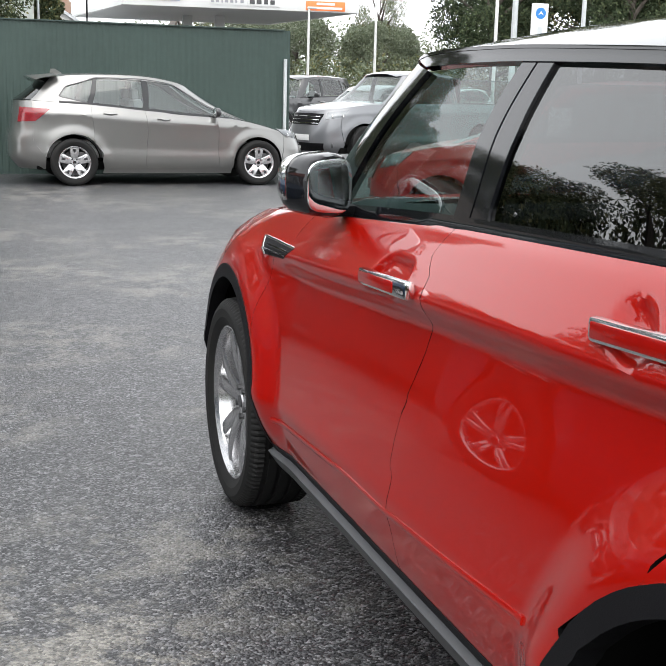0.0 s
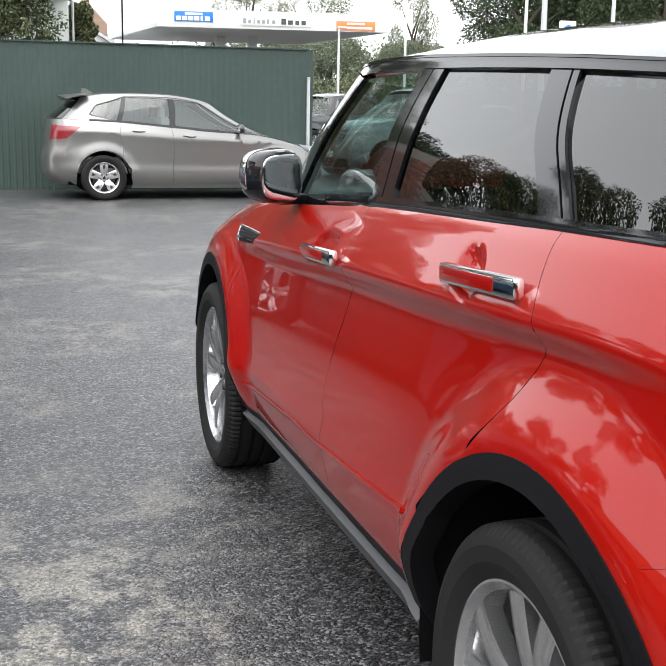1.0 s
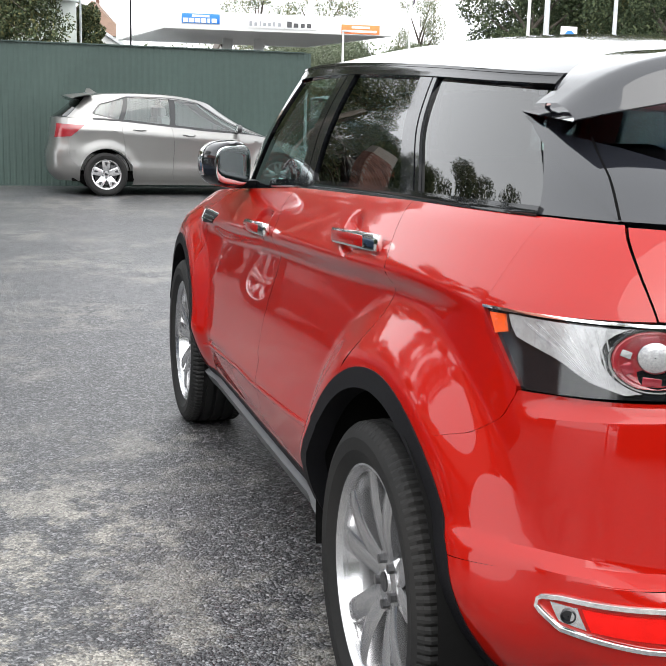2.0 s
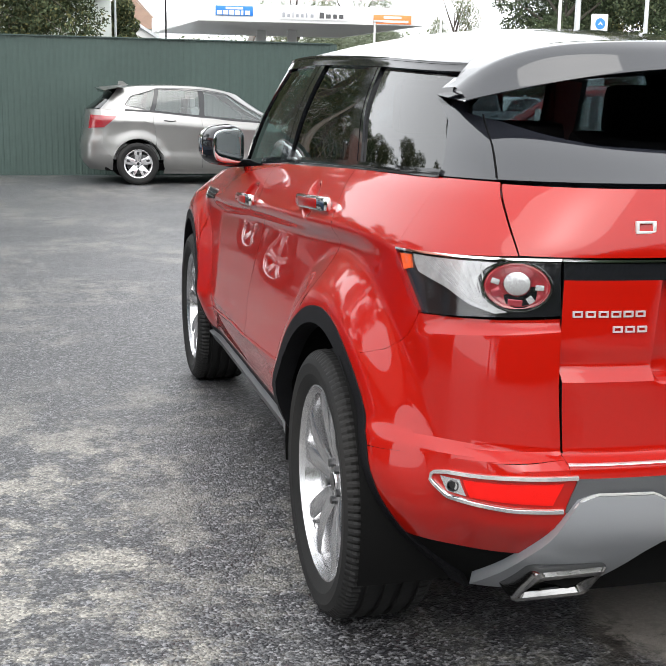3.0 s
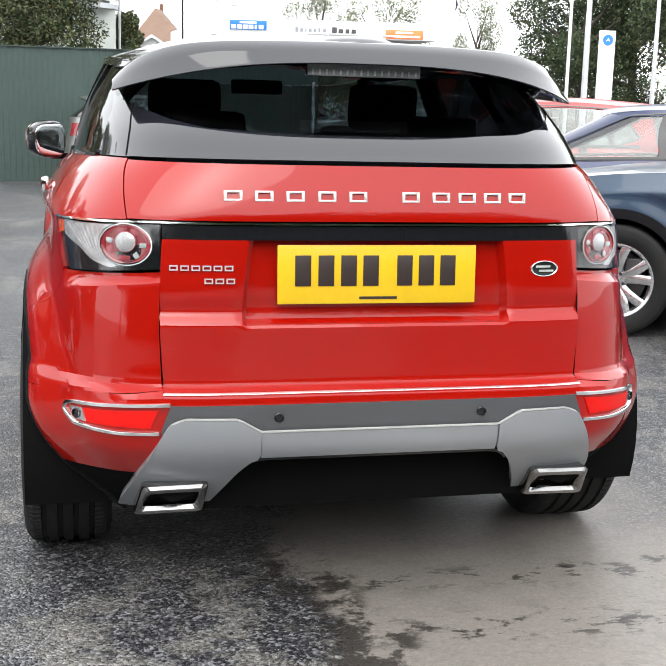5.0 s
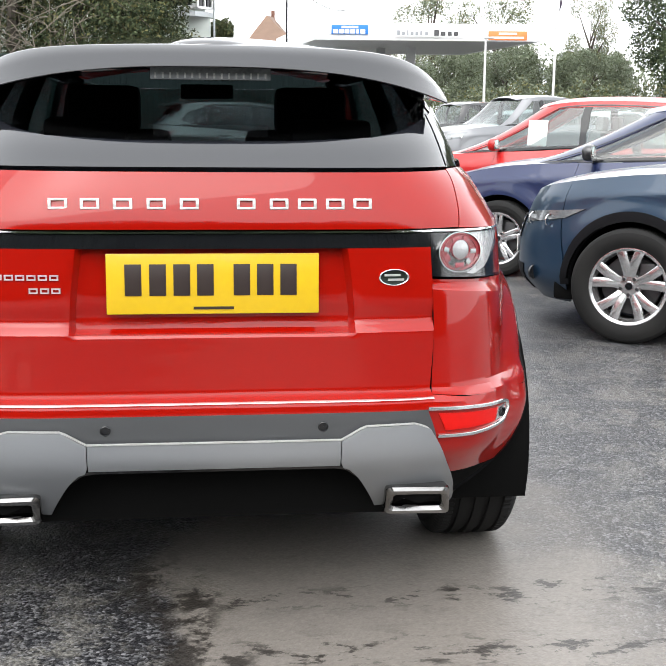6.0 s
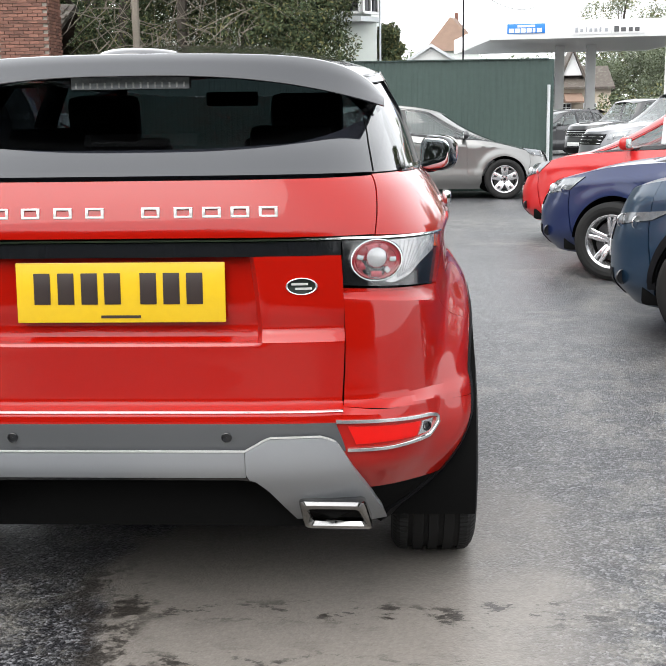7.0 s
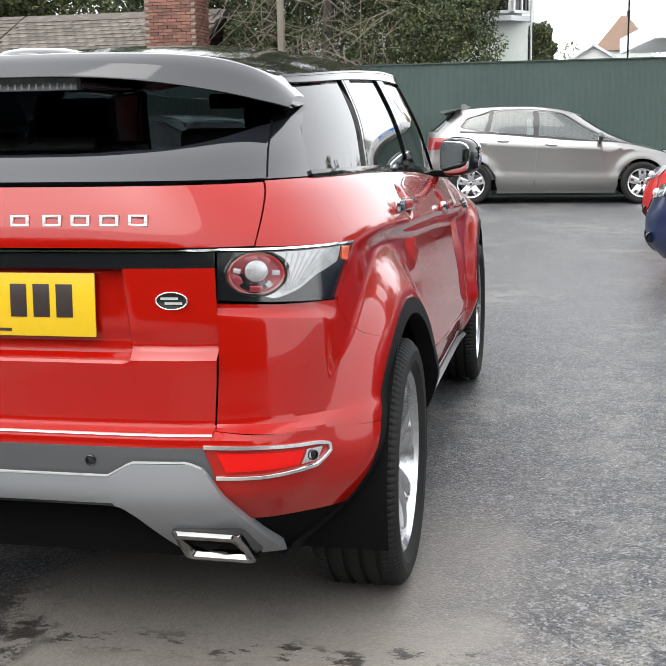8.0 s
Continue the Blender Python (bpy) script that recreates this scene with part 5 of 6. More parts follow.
    for mir in (False, True):
        patch(b, sk, [Q(w * 0.50, 0.24, -1), Q(0, 0.24, -1)], [Q(w * 0.56, 0.40, -1), Q(0, 0.40, -1)], 14, 8, off=0.006, lip=0.02, gap=0, mirror=mir, gapin=0)
    part("lower_grille", b, [TRIM], car)
    for k in range(3):
        b = Build()
        z = lamp_z[0] - 0.07 + k * (lamp_z[1] - lamp_z[0] + 0.05) / 3
        strip(b, sk, [Q(w * 0.42, z, -1), Q(w * 0.2, z, -1), Q(0.002, z, -1)], 0.014, 0.014, 0.012, 14)
        strip(b, sk, [Q(w * 0.42, z, -1), Q(w * 0.2, z, -1), Q(0.002, z, -1)], 0.014, 0.014, 0.012, 14, mirror=True)
        part("grille_bar", b, [CHROME], gr)
    b = Build()
    b.box((0, yf + 0.010, 0.50), (0.52, 0.008, 0.11), 0, None, 0.002)
    part("number_plate", b, [WHITEP], car)
    b = Build()
    zr = B(yr + 0.3)
    for mir in (False, True):
        patch(b, sk, [P(-ar, 0.22), Q(0, 0.22)], [P(yr + 0.30, zr), Q(0.001, zr)], 26, 18, left=[P(-ar, 0.22), P(-ar, R), arc(sk, 0, R, ar, 170, 170, 1)[0], P(yr + 0.30, 0.6), P(yr + 0.30, zr)], mirror=mir, gapin=0)
    part("rear_bumper", b, [paint, paint], car)
    b = Build()
    edge = [P(y, B(y)) for y in np.linspace(min(tops[2] - 0.5, y1), wb + 0.42, 14)]
    edge += [tuple(q) for q in along([edge[-1], Q(0.001, float(blt(yf)) - 0.02, -1)], 16)[1:]]
    rows = []
    for q in edge:
        c = sk.point(*q, 0.0)
        rows.append([(c[0] * t, c[1], c[2] + 0.050 * (c[0] / w) * (1 - abs(t) ** 2.2)) for t in np.linspace(-1, 1, 17)])
    b.grid(np.array(rows), flip=True)
    part("bonnet", b, [paint], car, angle=60)
    b = Build()
    rows = []
    y_end = 0.45 if pickup else tops[1] + 0.02
    for y in np.linspace(y_end, tops[3] - 0.02, 26):
        wz = float(tp.raw(np.array(T(min(y, tops[3] - 0.06), 1.0)[0]), np.array(1.0))[0]) + 0.004
        rows.append([(wz * s, y, float(red(y)) + crown * (1 - abs(s) ** 2.4)) for s in np.linspace(-1, 1, 17)])
    b.grid(np.array(rows), flip=True)
    part("roof", b, [paint], car, angle=60)
    b = Build()
    for mir in (False, True):
        patch(b, tp, [T(tops[2] - 0.26, 0.02), TQ(0.0, 0.02, -1)], [T(tops[3] - 0.13, 0.98), TQ(0.0, 1.0, -1)], 16, 10, off=-0.002, lip=0.004, gap=0, mirror=mir, gapin=0)
    part("windscreen", b, [glass], car)
    b = Build()
    if pickup:
        b.box((0, 0.42, (B(0.4) + float(red(0.45))) / 2), (w * 1.4, 0.02, float(red(0.45)) - B(0.4)), 0)
    else:
        for mir in (False, True):
            patch(b, tp, [TQ(w * 0.65, 0.04), TQ(0.0, 0.04)], [TQ(w * 0.50, 0.96), TQ(0.0, 0.98)], 14, 8, off=-0.002, lip=0.004, gap=0, mirror=mir, gapin=0)
    part("rear_screen", b, [TINT], car)
    if pickup:
        b = Build()
        b.box((0, (yr + 0.7) / 2, B(0) - 0.28), (w * 1.7, 0.55 - yr, 0.04), 0)
        b.box((0, yr + 0.06, B(0) - 0.20), (w * 1.6, 0.06, 0.42), 0)
        part("load_bed", b, [TRIM], car)
    b = Build()
    b.box((0, wb / 2, 0.27), (w * 1.55, wb + 1.0, 0.12), 0, None, 0.03)
    part("underbody", b, [GAP], car)
    b = Build()
    cy = (tops[2] + (0.5 if pickup else tops[0])) / 2
    b.box((0, cy, 0.50), (w * 1.5, tops[2] - tops[0] - 0.6, 0.25), 0, None, 0.03)
    b.box((0, tops[2] - 0.55, B(tops[2] - 0.55) - 0.15), (w * 1.5, 0.5, 0.25), 0, None, 0.06)
    b.box((0, y3 + 0.16, 0.88), (w * 1.35, 0.16, 0.5), 0, Matrix.Rotation(radians(14), 4, "X"), 0.05)
    for x in (-0.36, 0.36):
        b.box((x, y2 - 0.02, 0.92), (0.46, 0.14, 0.58), 0, Matrix.Rotation(radians(14), 4, "X"), 0.05)
        b.box((x, y2 - 0.10, 1.27), (0.24, 0.09, 0.15), 0, None, 0.03)
    part("cabin", b, [CREAM], car)
    add_wheels(car, R, rim, 0.205 if R < 0.33 else 0.22, w - 0.015, wb, style, wheel_mats or [ALLOYB, DARKALLOY, GLOSS], 0)
    return car


silver_spec = dict(wb=2.67, fo=0.83, ro=0.84, w=0.90, belts=((-0.85, 1.17), (0.2, 1.12), (1.0, 1.05), (1.8, 0.985), (2.4, 0.935), (3.0, 0.79), (3.5, 0.62)), roof=((-0.7, 1.42), (-0.2, 1.49), (0.5, 1.525), (0.9, 1.52), (1.5, 1.44), (2.0, 1.27), (2.7, 0.97)), tops=(-0.72, -0.36, 2.85, 1.75), R=0.325, rim=0.225, style="blades", crown=0.035, seam=(2.05, 1.02, 0.25), lamp_z=(0.66, 0.77), dlo=-0.18)
def hatch_trim(car, paint, roof_z):
    b = Build()
    rows = []
    for x in np.linspace(-0.60, 0.60, 21):
        k = (abs(x) / 0.60) ** 2.5
        rows.append([(x, -0.20, roof_z - 0.035 * k), (x, -0.52 + 0.10 * k, roof_z - 0.035 - 0.05 * k), (x, -0.58 + 0.12 * k, roof_z - 0.055 - 0.05 * k), (x, -0.56 + 0.12 * k, roof_z - 0.075 - 0.05 * k), (x, -0.36, roof_z - 0.095 - 0.04 * k)])
    b.grid(np.array(rows), flip=True)
    part("roof_spoiler", b, [paint], car)
    b = Build()
    b.prism([(-0.02, roof_z - 0.02), (-0.22, roof_z - 0.02), (-0.20, roof_z + 0.055), (-0.14, roof_z + 0.055)], -0.018, 0.018, "yz")
    part("shark_fin_aerial", b, [paint], car)


silver = parked_car("silver_hatchback", "silver five-door hatchback parked along the green fence", SILVER, pose(-0.43, 16.13, 0, 0, 0, -87.2), **silver_spec, wheel_mats=[ALLOYB, DARKALLOY, GLOSS])
hatch_trim(silver, SILVER, 1.545)
navy = parked_car("navy_hatchback", "dark navy hatchback with silver five-spoke wheels", NAVY, pose(5.09, 5.26, 0, 0, 0, 58), wb=2.65, fo=0.90, ro=0.80, w=0.91, belts=((-0.8, 1.06), (0.8, 1.02), (2.2, 0.96), (2.8, 0.90), (3.3, 0.76), (3.6, 0.62)), roof=((-0.6, 1.36), (0.6, 1.42), (1.3, 1.40), (2.0, 1.25), (2.7, 1.0)), tops=(-0.65, -0.45, 2.72, 1.60), R=0.32, rim=0.222, style="five", seam=(2.02, 1.0, 0.05), lamp_z=(0.66, 0.78))
cross = parked_car("blue_crossover", "slate blue crossover with black and silver alloy wheels", TEAL, pose(5.06, 2.40, 0, 0, 0, 58), wb=2.53, fo=0.86, ro=0.76, w=0.89, belts=((-0.8, 1.16), (0.8, 1.10), (2.0, 1.03), (2.7, 0.98), (3.2, 0.88), (3.45, 0.74)), roof=((-0.6, 1.42), (0.6, 1.51), (1.3, 1.50), (1.9, 1.36), (2.6, 1.1)), tops=(-0.62, -0.42, 2.50, 1.50), R=0.345, rim=0.235, style="pairs", wheel_mats=[ALLOYB, DARKALLOY, GLOSS], seam=(1.95, 0.95, 0.05), arch=TRIM, lamp_z=(0.66, 0.735))
redhatch = parked_car("red_hatchback", "bright red hatchback with a paper in its window", BRIGHTRED, pose(5.00, 8.27, 0, 0, 0, 58), wb=2.50, fo=0.82, ro=0.62, w=0.86, belts=((-0.7, 1.06), (0.8, 1.02), (2.1, 0.95), (2.7, 0.88), (3.1, 0.76), (3.35, 0.64)), roof=((-0.6, 1.42), (0.6, 1.50), (1.3, 1.47), (2.0, 1.26), (2.7, 1.0)), tops=(-0.55, -0.40, 2.70, 1.55), R=0.30, rim=0.20, style="five", seam=(1.9, 0.95, 0.05), lamp_z=(0.66, 0.80))
pick = parked_car("pickup_truck", "silver grey double-cab pickup truck", GREYP, pose(8.05, 21.8, 0, 0, 0, 111), wb=3.09, fo=0.90, ro=1.15, w=0.97, belts=((-1.2, 1.18), (0.7, 1.18), (2.4, 1.16), (3.0, 1.13), (3.6, 1.05), (4.0, 0.95)), roof=((0.4, 1.70), (1.2, 1.76), (1.9, 1.72), (2.5, 1.50), (3.0, 1.3)), tops=(0.30, 0.42, 2.85, 2.05), R=0.37, rim=0.23, style="ten", seam=(2.45, 1.55, 0.62), pickup=True, lamp_z=(0.84, 0.98), cls="truck", tuck=0.72)
def repaint(source, name, label, old, paint, m):
    c = copy_thing(source, m)
    c.name = name
    tagged(c, label, "car", "parked cars")
    for o in c.children_recursive:
        for k in o.material_slots:
            if k.material == old:
                k.link = "OBJECT"
                k.material = paint
    return c


repaint(silver, "estate_car", "silver grey car in the far row", SILVER, GREYP, pose(9.0, 27.5, 0, 0, 0, 124))
parked_car("off_road_car", "black off-road car in the far row", BLACKP, pose(8.6, 33.0, 0, 0, 0, 124), wb=2.8, fo=0.9, ro=0.9, w=0.95, belts=((-0.9, 1.22), (0.8, 1.18), (2.2, 1.14), (3.0, 1.10), (3.6, 1.0)), roof=((-0.7, 1.72), (0.8, 1.76), (1.5, 1.72), (2.2, 1.45)), tops=(-0.75, -0.65, 2.35, 1.75), R=0.37, rim=0.22, style="ten", seam=(2.1, 1.05, 0.05), lamp_z=(0.80, 0.95))
repaint(silver, "hatchback", "white car in the far row", SILVER, WHITEP, pose(12.5, 31.0, 0, 0, 0, 124))
repaint(silver, "saloon", "black car in the far row", SILVER, BLACKP, pose(6.9, 38.0, 0, 0, 0, 124))
# the row across the lane that the red paint mirrors
repaint(navy, "hatchback", "pale silver hatchback in the facing row", NAVY, SILVERLIGHT, pose(-3.92, 12.88, 0, 0, 0, 156))
repaint(navy, "hatchback", "black hatchback in the facing row", NAVY, BLACKP, pose(-3.49, 8.80, 0, 0, 0, 156))
repaint(navy, "hatchback", "slate blue hatchback in the facing row", NAVY, TEAL, pose(-3.55, 4.30, 0, 0, 0, 156))
# price sheet in the red hatchback's window
b = Build()
b.box((0, 0, 0), (0.006, 0.21, 0.27), 0, None, 0.001)
o = part("price_sheet", b, [WHITE], redhatch, "white paper sheet")
o.matrix_basis = pose(-0.70, 1.45, 1.17, 0, 12, 0)

# ---- forecourt, buildings and poles ----
b = Build()
b.tube([(3.20, 17.42, 0), (3.20, 17.42, 1.88)], 0.030, 10)
part("fence_post", b, [GALV]).matrix_basis = pose(0, 0, 0)
tagged(bpy.data.objects["fence_post"], "galvanised steel post at the fence end", "post")


def canopy():
    can = thing("forecourt_canopy", "flat white forecourt canopy with blue and orange signs", "canopy")
    b = Build()
    poly = [(4.3, 45.0), (13.6, 44.0), (12.6, 55.0), (3.2, 55.5)]
    b.prism(poly, 4.92, 5.55, "xy")
    part("canopy_roof", b, [WHITE], can, smooth=False)
    can.location = (-0.28, 0, -0.45)
    for i in range(4):
        p, q = Vector((*poly[i], 0)), Vector((*poly[(i + 1) % 4], 0))
        d = (q - p)
        ang = math.atan2(d.y, d.x)
        b = Build()
        b.box((p + q) / 2 + Vector((0, 0, 5.24)), (d.length + (0.06 if i % 2 == 0 else -0.08), 0.06, 0.70), 0, Matrix.Rotation(ang, 4, "Z"), 0.01)
        part("fascia", b, [WHITEP], can, "white fascia board")
    for x, y in ((7.85, 50.8), (9.15, 50.0)):
        b = Build()
        b.box((x, y, 2.46), (0.42, 0.30, 4.92), 0, None, 0.02)
        part("column", b, [WHITE], can)
    ang = math.atan2(-1.0, 9.3)
    BLUE = mat("sign_blue", (0.01, 0.16, 0.55), 0.4)
    ORANGE = mat("sign_orange", (0.80, 0.20, 0.05), 0.4)
    def sign(x0, x1, z0, z1, mt, label, bars, bar_mat):
        y = lambda x: 45.0 - (x - 4.3) / 9.3
        c = ((x0 + x1) / 2, y((x0 + x1) / 2) - 0.055, (z0 + z1) / 2)
        b = Build()
        b.box((0, 0, 0), (x1 - x0, 0.03, z1 - z0), 0, None, 0.004)
        s = part("sign_panel", b, [mt], can, label)
        s.matrix_basis = Matrix.Translation(c) @ Matrix.Rotation(ang, 4, "Z")
        for bx, bz, bw, bh in bars:
            b = Build()
            b.box((0, 0, 0), (bw, 0.012, bh), 0)
            part("sign_bar", b, [bar_mat], s).matrix_basis = pose(bx, -0.02, bz)
    sign(4.95, 6.48, 5.12, 5.50, BLUE, "blue sign with white bars", [(0, 0.10, 0.70, 0.09), (-0.60, -0.075, 0.20, 0.17), (-0.36, -0.075, 0.20, 0.17), (-0.12, -0.075, 0.20, 0.17), (0.12, -0.075, 0.20, 0.17), (0.32, -0.075, 0.10, 0.17), (0.54, -0.075, 0.20, 0.17)], WHITEP)
    sign(11.45, 13.05, 4.94, 5.30, ORANGE, "orange sign with pale bars", [(0, 0.08, 0.75, 0.09), (0, -0.08, 1.35, 0.09)], WHITEP)
    grey = mat("letter_grey", (0.25, 0.26, 0.28), 0.5)
    sign(7.60, 9.10, 5.02, 5.38, WHITEP, "white panel with grey bars", [(-0.62, 0, 0.12, 0.20), (-0.42, -0.02, 0.12, 0.14), (-0.24, 0.01, 0.05, 0.22), (-0.06, -0.02, 0.12, 0.14), (0.14, -0.02, 0.12, 0.14), (0.32, 0.0, 0.08, 0.18), (0.55, -0.02, 0.13, 0.14)], grey)
    sign(9.10, 10.40, 5.02, 5.38, WHITEP, "white panel with black bars", [(-0.45, 0.01, 0.20, 0.24), (-0.18, -0.02, 0.20, 0.17), (0.10, -0.02, 0.16, 0.17), (0.36, -0.02, 0.18, 0.17)], BLACKP)


canopy()
for x, y, h, r, nm, lb, mt in ((10.1, 40.0, 4.3, 0.05, "lamp_pole", "slim white pole beside the forecourt", WHITE), (13.4, 42.0, 7.2, 0.05, "flag_pole", "white flagpole with a furled dark flag", WHITE), (18.3, 41.5, 8.0, 0.07, "lamp_pole", "tall white pole by the trees", WHITE), (18.95, 41.2, 8.0, 0.12, "utility_pole", "thick grey utility pole", GALV), (21.9, 41.0, 8.0, 0.09, "lamp_pole", "tall grey pole before the trees", GALV)):
    t = thing(nm, lb, "pole")
    t.location = (x, y, 0)
    b = Build()
    b.tube([(0, 0, 0), (0, 0, h * 0.5), (0, 0, h)], [r * 1.1, r, r * 0.8], 10)
    part("pole", b, [mt], t)
    if nm == "flag_pole":
        b = Build()
        P = np.array([[(0.10 + 0.10 * math.sin(k * 1.1) * (0.3 + v), 0.06 * math.cos(k * 1.7), h - 0.2 - k * 0.17) for v in (0, 0.5, 1.0)] for k in range(10)])
        b.grid(P)
        b.grid(P + np.array([0, 0.01, 0]), flip=True)
        part("flag", b, [mat("flag_dark", (0.04, 0.03, 0.05), 0.8)], t)
    else:
        b = Build()
        b.box((0.12, 0, h), (0.35, 0.14, 0.07), 0, None, 0.02)
        part("lamp_head", b, [GALV], t)

t = thing("totem_sign", "tall narrow white sign with a blue emblem", "sign")
t.location = (18.05, 37.35, 0)
b = Build()
b.box((0, 0, 2.55), (0.62, 0.14, 4.2), 0, None, 0.02)
part("panel", b, [WHITEP], t)
b = Build()
b.box((0, 0, 0.25), (0.30, 0.10, 0.5), 0, None, 0.01)
part("foot", b, [GALV], t)
b = Build()
b.lathe([(0.001, -0.09), (0.20, -0.09), (0.20, -0.06)], "y", 28)
e = part("emblem", b, [mat("emblem_blue", (0.02, 0.18, 0.50), 0.4)], t, "round blue emblem")
e.location = (0, 0, 4.30)
b = Build()
b.prism([(-0.10, -0.06), (0.0, 0.08), (0.10, -0.06), (0.0, -0.01)], -0.10, -0.092, "xz")
part("emblem_mark", b, [WHITEP], e)
for z, hh, mt in ((3.35, 0.95, GALV), (1.55, 0.35, BLACKP)):
    b = Build()
    b.box((0, -0.075, z), (0.20, 0.012, hh), 0)
    part("sign_bar", b, [mt], t)

BRICK = mat("red_brick", (0.150, 0.070, 0.050), 0.85, var=0.25, scale=6, fine=80, bump=0.002)
MORTAR = mat("mortar", (0.24, 0.215, 0.185), 0.9)
TILE = mat("roof_tile_brown", (0.078, 0.064, 0.054), 0.85, var=0.4, scale=5, fine=40, stain=(0.115, 0.105, 0.088))
TERRA = mat("roof_tile_orange", (0.17, 0.110, 0.080), 0.85, var=0.2, scale=2, fine=20)


def varied(m):
    """A copy of a material whose tone differs from piece to piece."""
    k = m.copy()
    nt = k.node_tree
    b = nt.nodes["Principled BSDF"]
    src = b.inputs["Base Color"].links[0].from_socket
    oi, mr, sc = (nt.nodes.new("ShaderNode" + n) for n in ("ObjectInfo", "MapRange", "VectorMath"))
    sc.operation = "SCALE"
    mr.inputs["To Min"].default_value, mr.inputs["To Max"].default_value = 0.65, 1.4
    nt.links.new(oi.outputs["Random"], mr.inputs["Value"])
    nt.links.new(src, sc.inputs[0])
    nt.links.new(mr.outputs[0], sc.inputs["Scale"])
    nt.links.new(sc.outputs[0], b.inputs["Base Color"])
    return k


def window(parent, c, w, h, ang=0.0):
    b = Build()
    for x, z, sx, sz in ((0, h / 2, w, 0.07), (0, -h / 2, w, 0.07), (-w / 2, 0, 0.07, h), (w / 2, 0, 0.07, h), (0, 0, 0.05, h), (0, h * 0.2, w, 0.04)):
        b.box((x, 0, z), (sx, 0.08, sz), 0)
    f = part("window", b, [WHITEP], parent)
    f.matrix_basis = Matrix.Translation(c) @ Matrix.Rotation(ang, 4, "Z")
    b = Build()
    b.box((0, 0.01, 0), (w - 0.05, 0.012, h - 0.05), 0)
    part("pane", b, [GLOSS], f)


def bungalow():
    h = thing("brick_bungalow", "red brick bungalow with a weathered brown tiled roof", "house")
    b = Build()
    b.box((-14.5, 26.5, 1.35), (13.0, 7.0, 2.7), 0)
    part("wall", b, [BRICK], h, smooth=False)
    b = Build()
    b.prism([(22.6, 2.55), (26.5, 4.35), (30.4, 2.55), (30.4, 2.45), (26.5, 4.22), (22.6, 2.45)], -21.2, -7.95, "yz")
    rf = part("roof", b, [TILE], h, smooth=False)
    rows, pitch, lean = 16, 0.265, math.atan2(1.8, 3.9) - 0.06
    one = Build()
    one.box((0, 0, 0), (pitch - 0.012, 0.31, 0.024), 0, None, 0.004)
    tile_me = one.mesh("roof_tile", varied(TILE), False)
    b = Build()
    rng = np.random.default_rng(21)
    for i in range(rows):
        f = i / rows
        y, z = 22.55 + 3.9 * f, 2.56 + 1.80 * f
        b.box((-17.47, y + 0.14, z + 0.055), (7.45, 0.30, 0.022), 0, Matrix.Rotation(lean, 4, "X"))
        for c in range(21 if i < 14 else 0):
            x = -8.10 - pitch * (c + 0.5 * (i % 2))
            o = new("roof_tile", tile_me)
            o.parent = rf
            o.matrix_basis = Matrix.Translation((x, y + 0.14, z + 0.055 + 0.006 * rng.random())) @ Matrix.Rotation(lean + 0.03 * rng.normal(), 4, "X")
    b.box((-10.9, 22.55 + 3.9 * 14.5 / rows + 0.14, 2.615 + 1.80 * 14.5 / rows), (5.6, 0.58, 0.022), 0, Matrix.Rotation(lean, 4, "X"))
    tagged(part("tile_course", b, [TILE], rf, smooth=False), kind="stuff")
    b = Build()
    b.box((-8.05, 22.9, 2.6), (1.22, 0.9, 5.2), 0)
    st = part("chimney", b, [MORTAR], h, "red brick chimney stack", smooth=False)
    bm_ = Build()
    bm_.box((0, 0, 0), (0.215, 0.05, 0.065), 0, None, 0.004)
    brick = bm_.mesh("brick", varied(BRICK), False)
    n = 0
    for r in range(30):
        z = 2.45 + r * 0.075
        if z > 4.9:
            break
        x = -8.66 + (0.1125 if r % 2 else 0.0)
        while x < -7.50:
            if x + 0.1075 < -7.44 and n < 290:
                o = new("brick", brick)
                o.parent = st
                o.location = (x + 0.11, 22.44, z)
                n += 1
            x += 0.225
        for c in range(4):
            if n < 290:
                o = new("brick", brick)
                o.parent = st
                o.matrix_basis = pose(-7.43, 22.56 + 0.225 * c + (0.06 if r % 2 else 0.0), z, 0, 0, 90)
                n += 1
    return h


bungalow()


def white_house():
    h = thing("white_house", "white rendered house with a first-floor bay window", "house")
    b = Build()
    b.box((-3.3, 32.0, 2.0), (6.2, 7.0, 4.0), 0)
    b.box((-3.35, 32.05, 5.5), (6.0, 7.0, 3.0), 0)
    part("wall", b, [RENDER], h, smooth=False)
    b = Build()
    b.prism([(-2.6, 28.7), (-2.1, 28.0), (-0.6, 28.0), (-0.12, 28.6), (-0.12, 29.0), (-2.6, 29.0)], 3.92, 4.05, "xy")
    part("bay_sill", b, [GALV], h, smooth=False)
    for c, w, a in (((-1.35, 28.08, 5.1), 1.4, 0), ((-0.36, 28.33, 5.1), 0.62, 0.9)):
        window(h, c, w, 1.9, a)
    b = Build()
    b.tube([(-0.10, 28.45, 0), (-0.10, 28.45, 7)], 0.03, 8)
    part("downpipe", b, [GALV], h)
    return h


white_house()


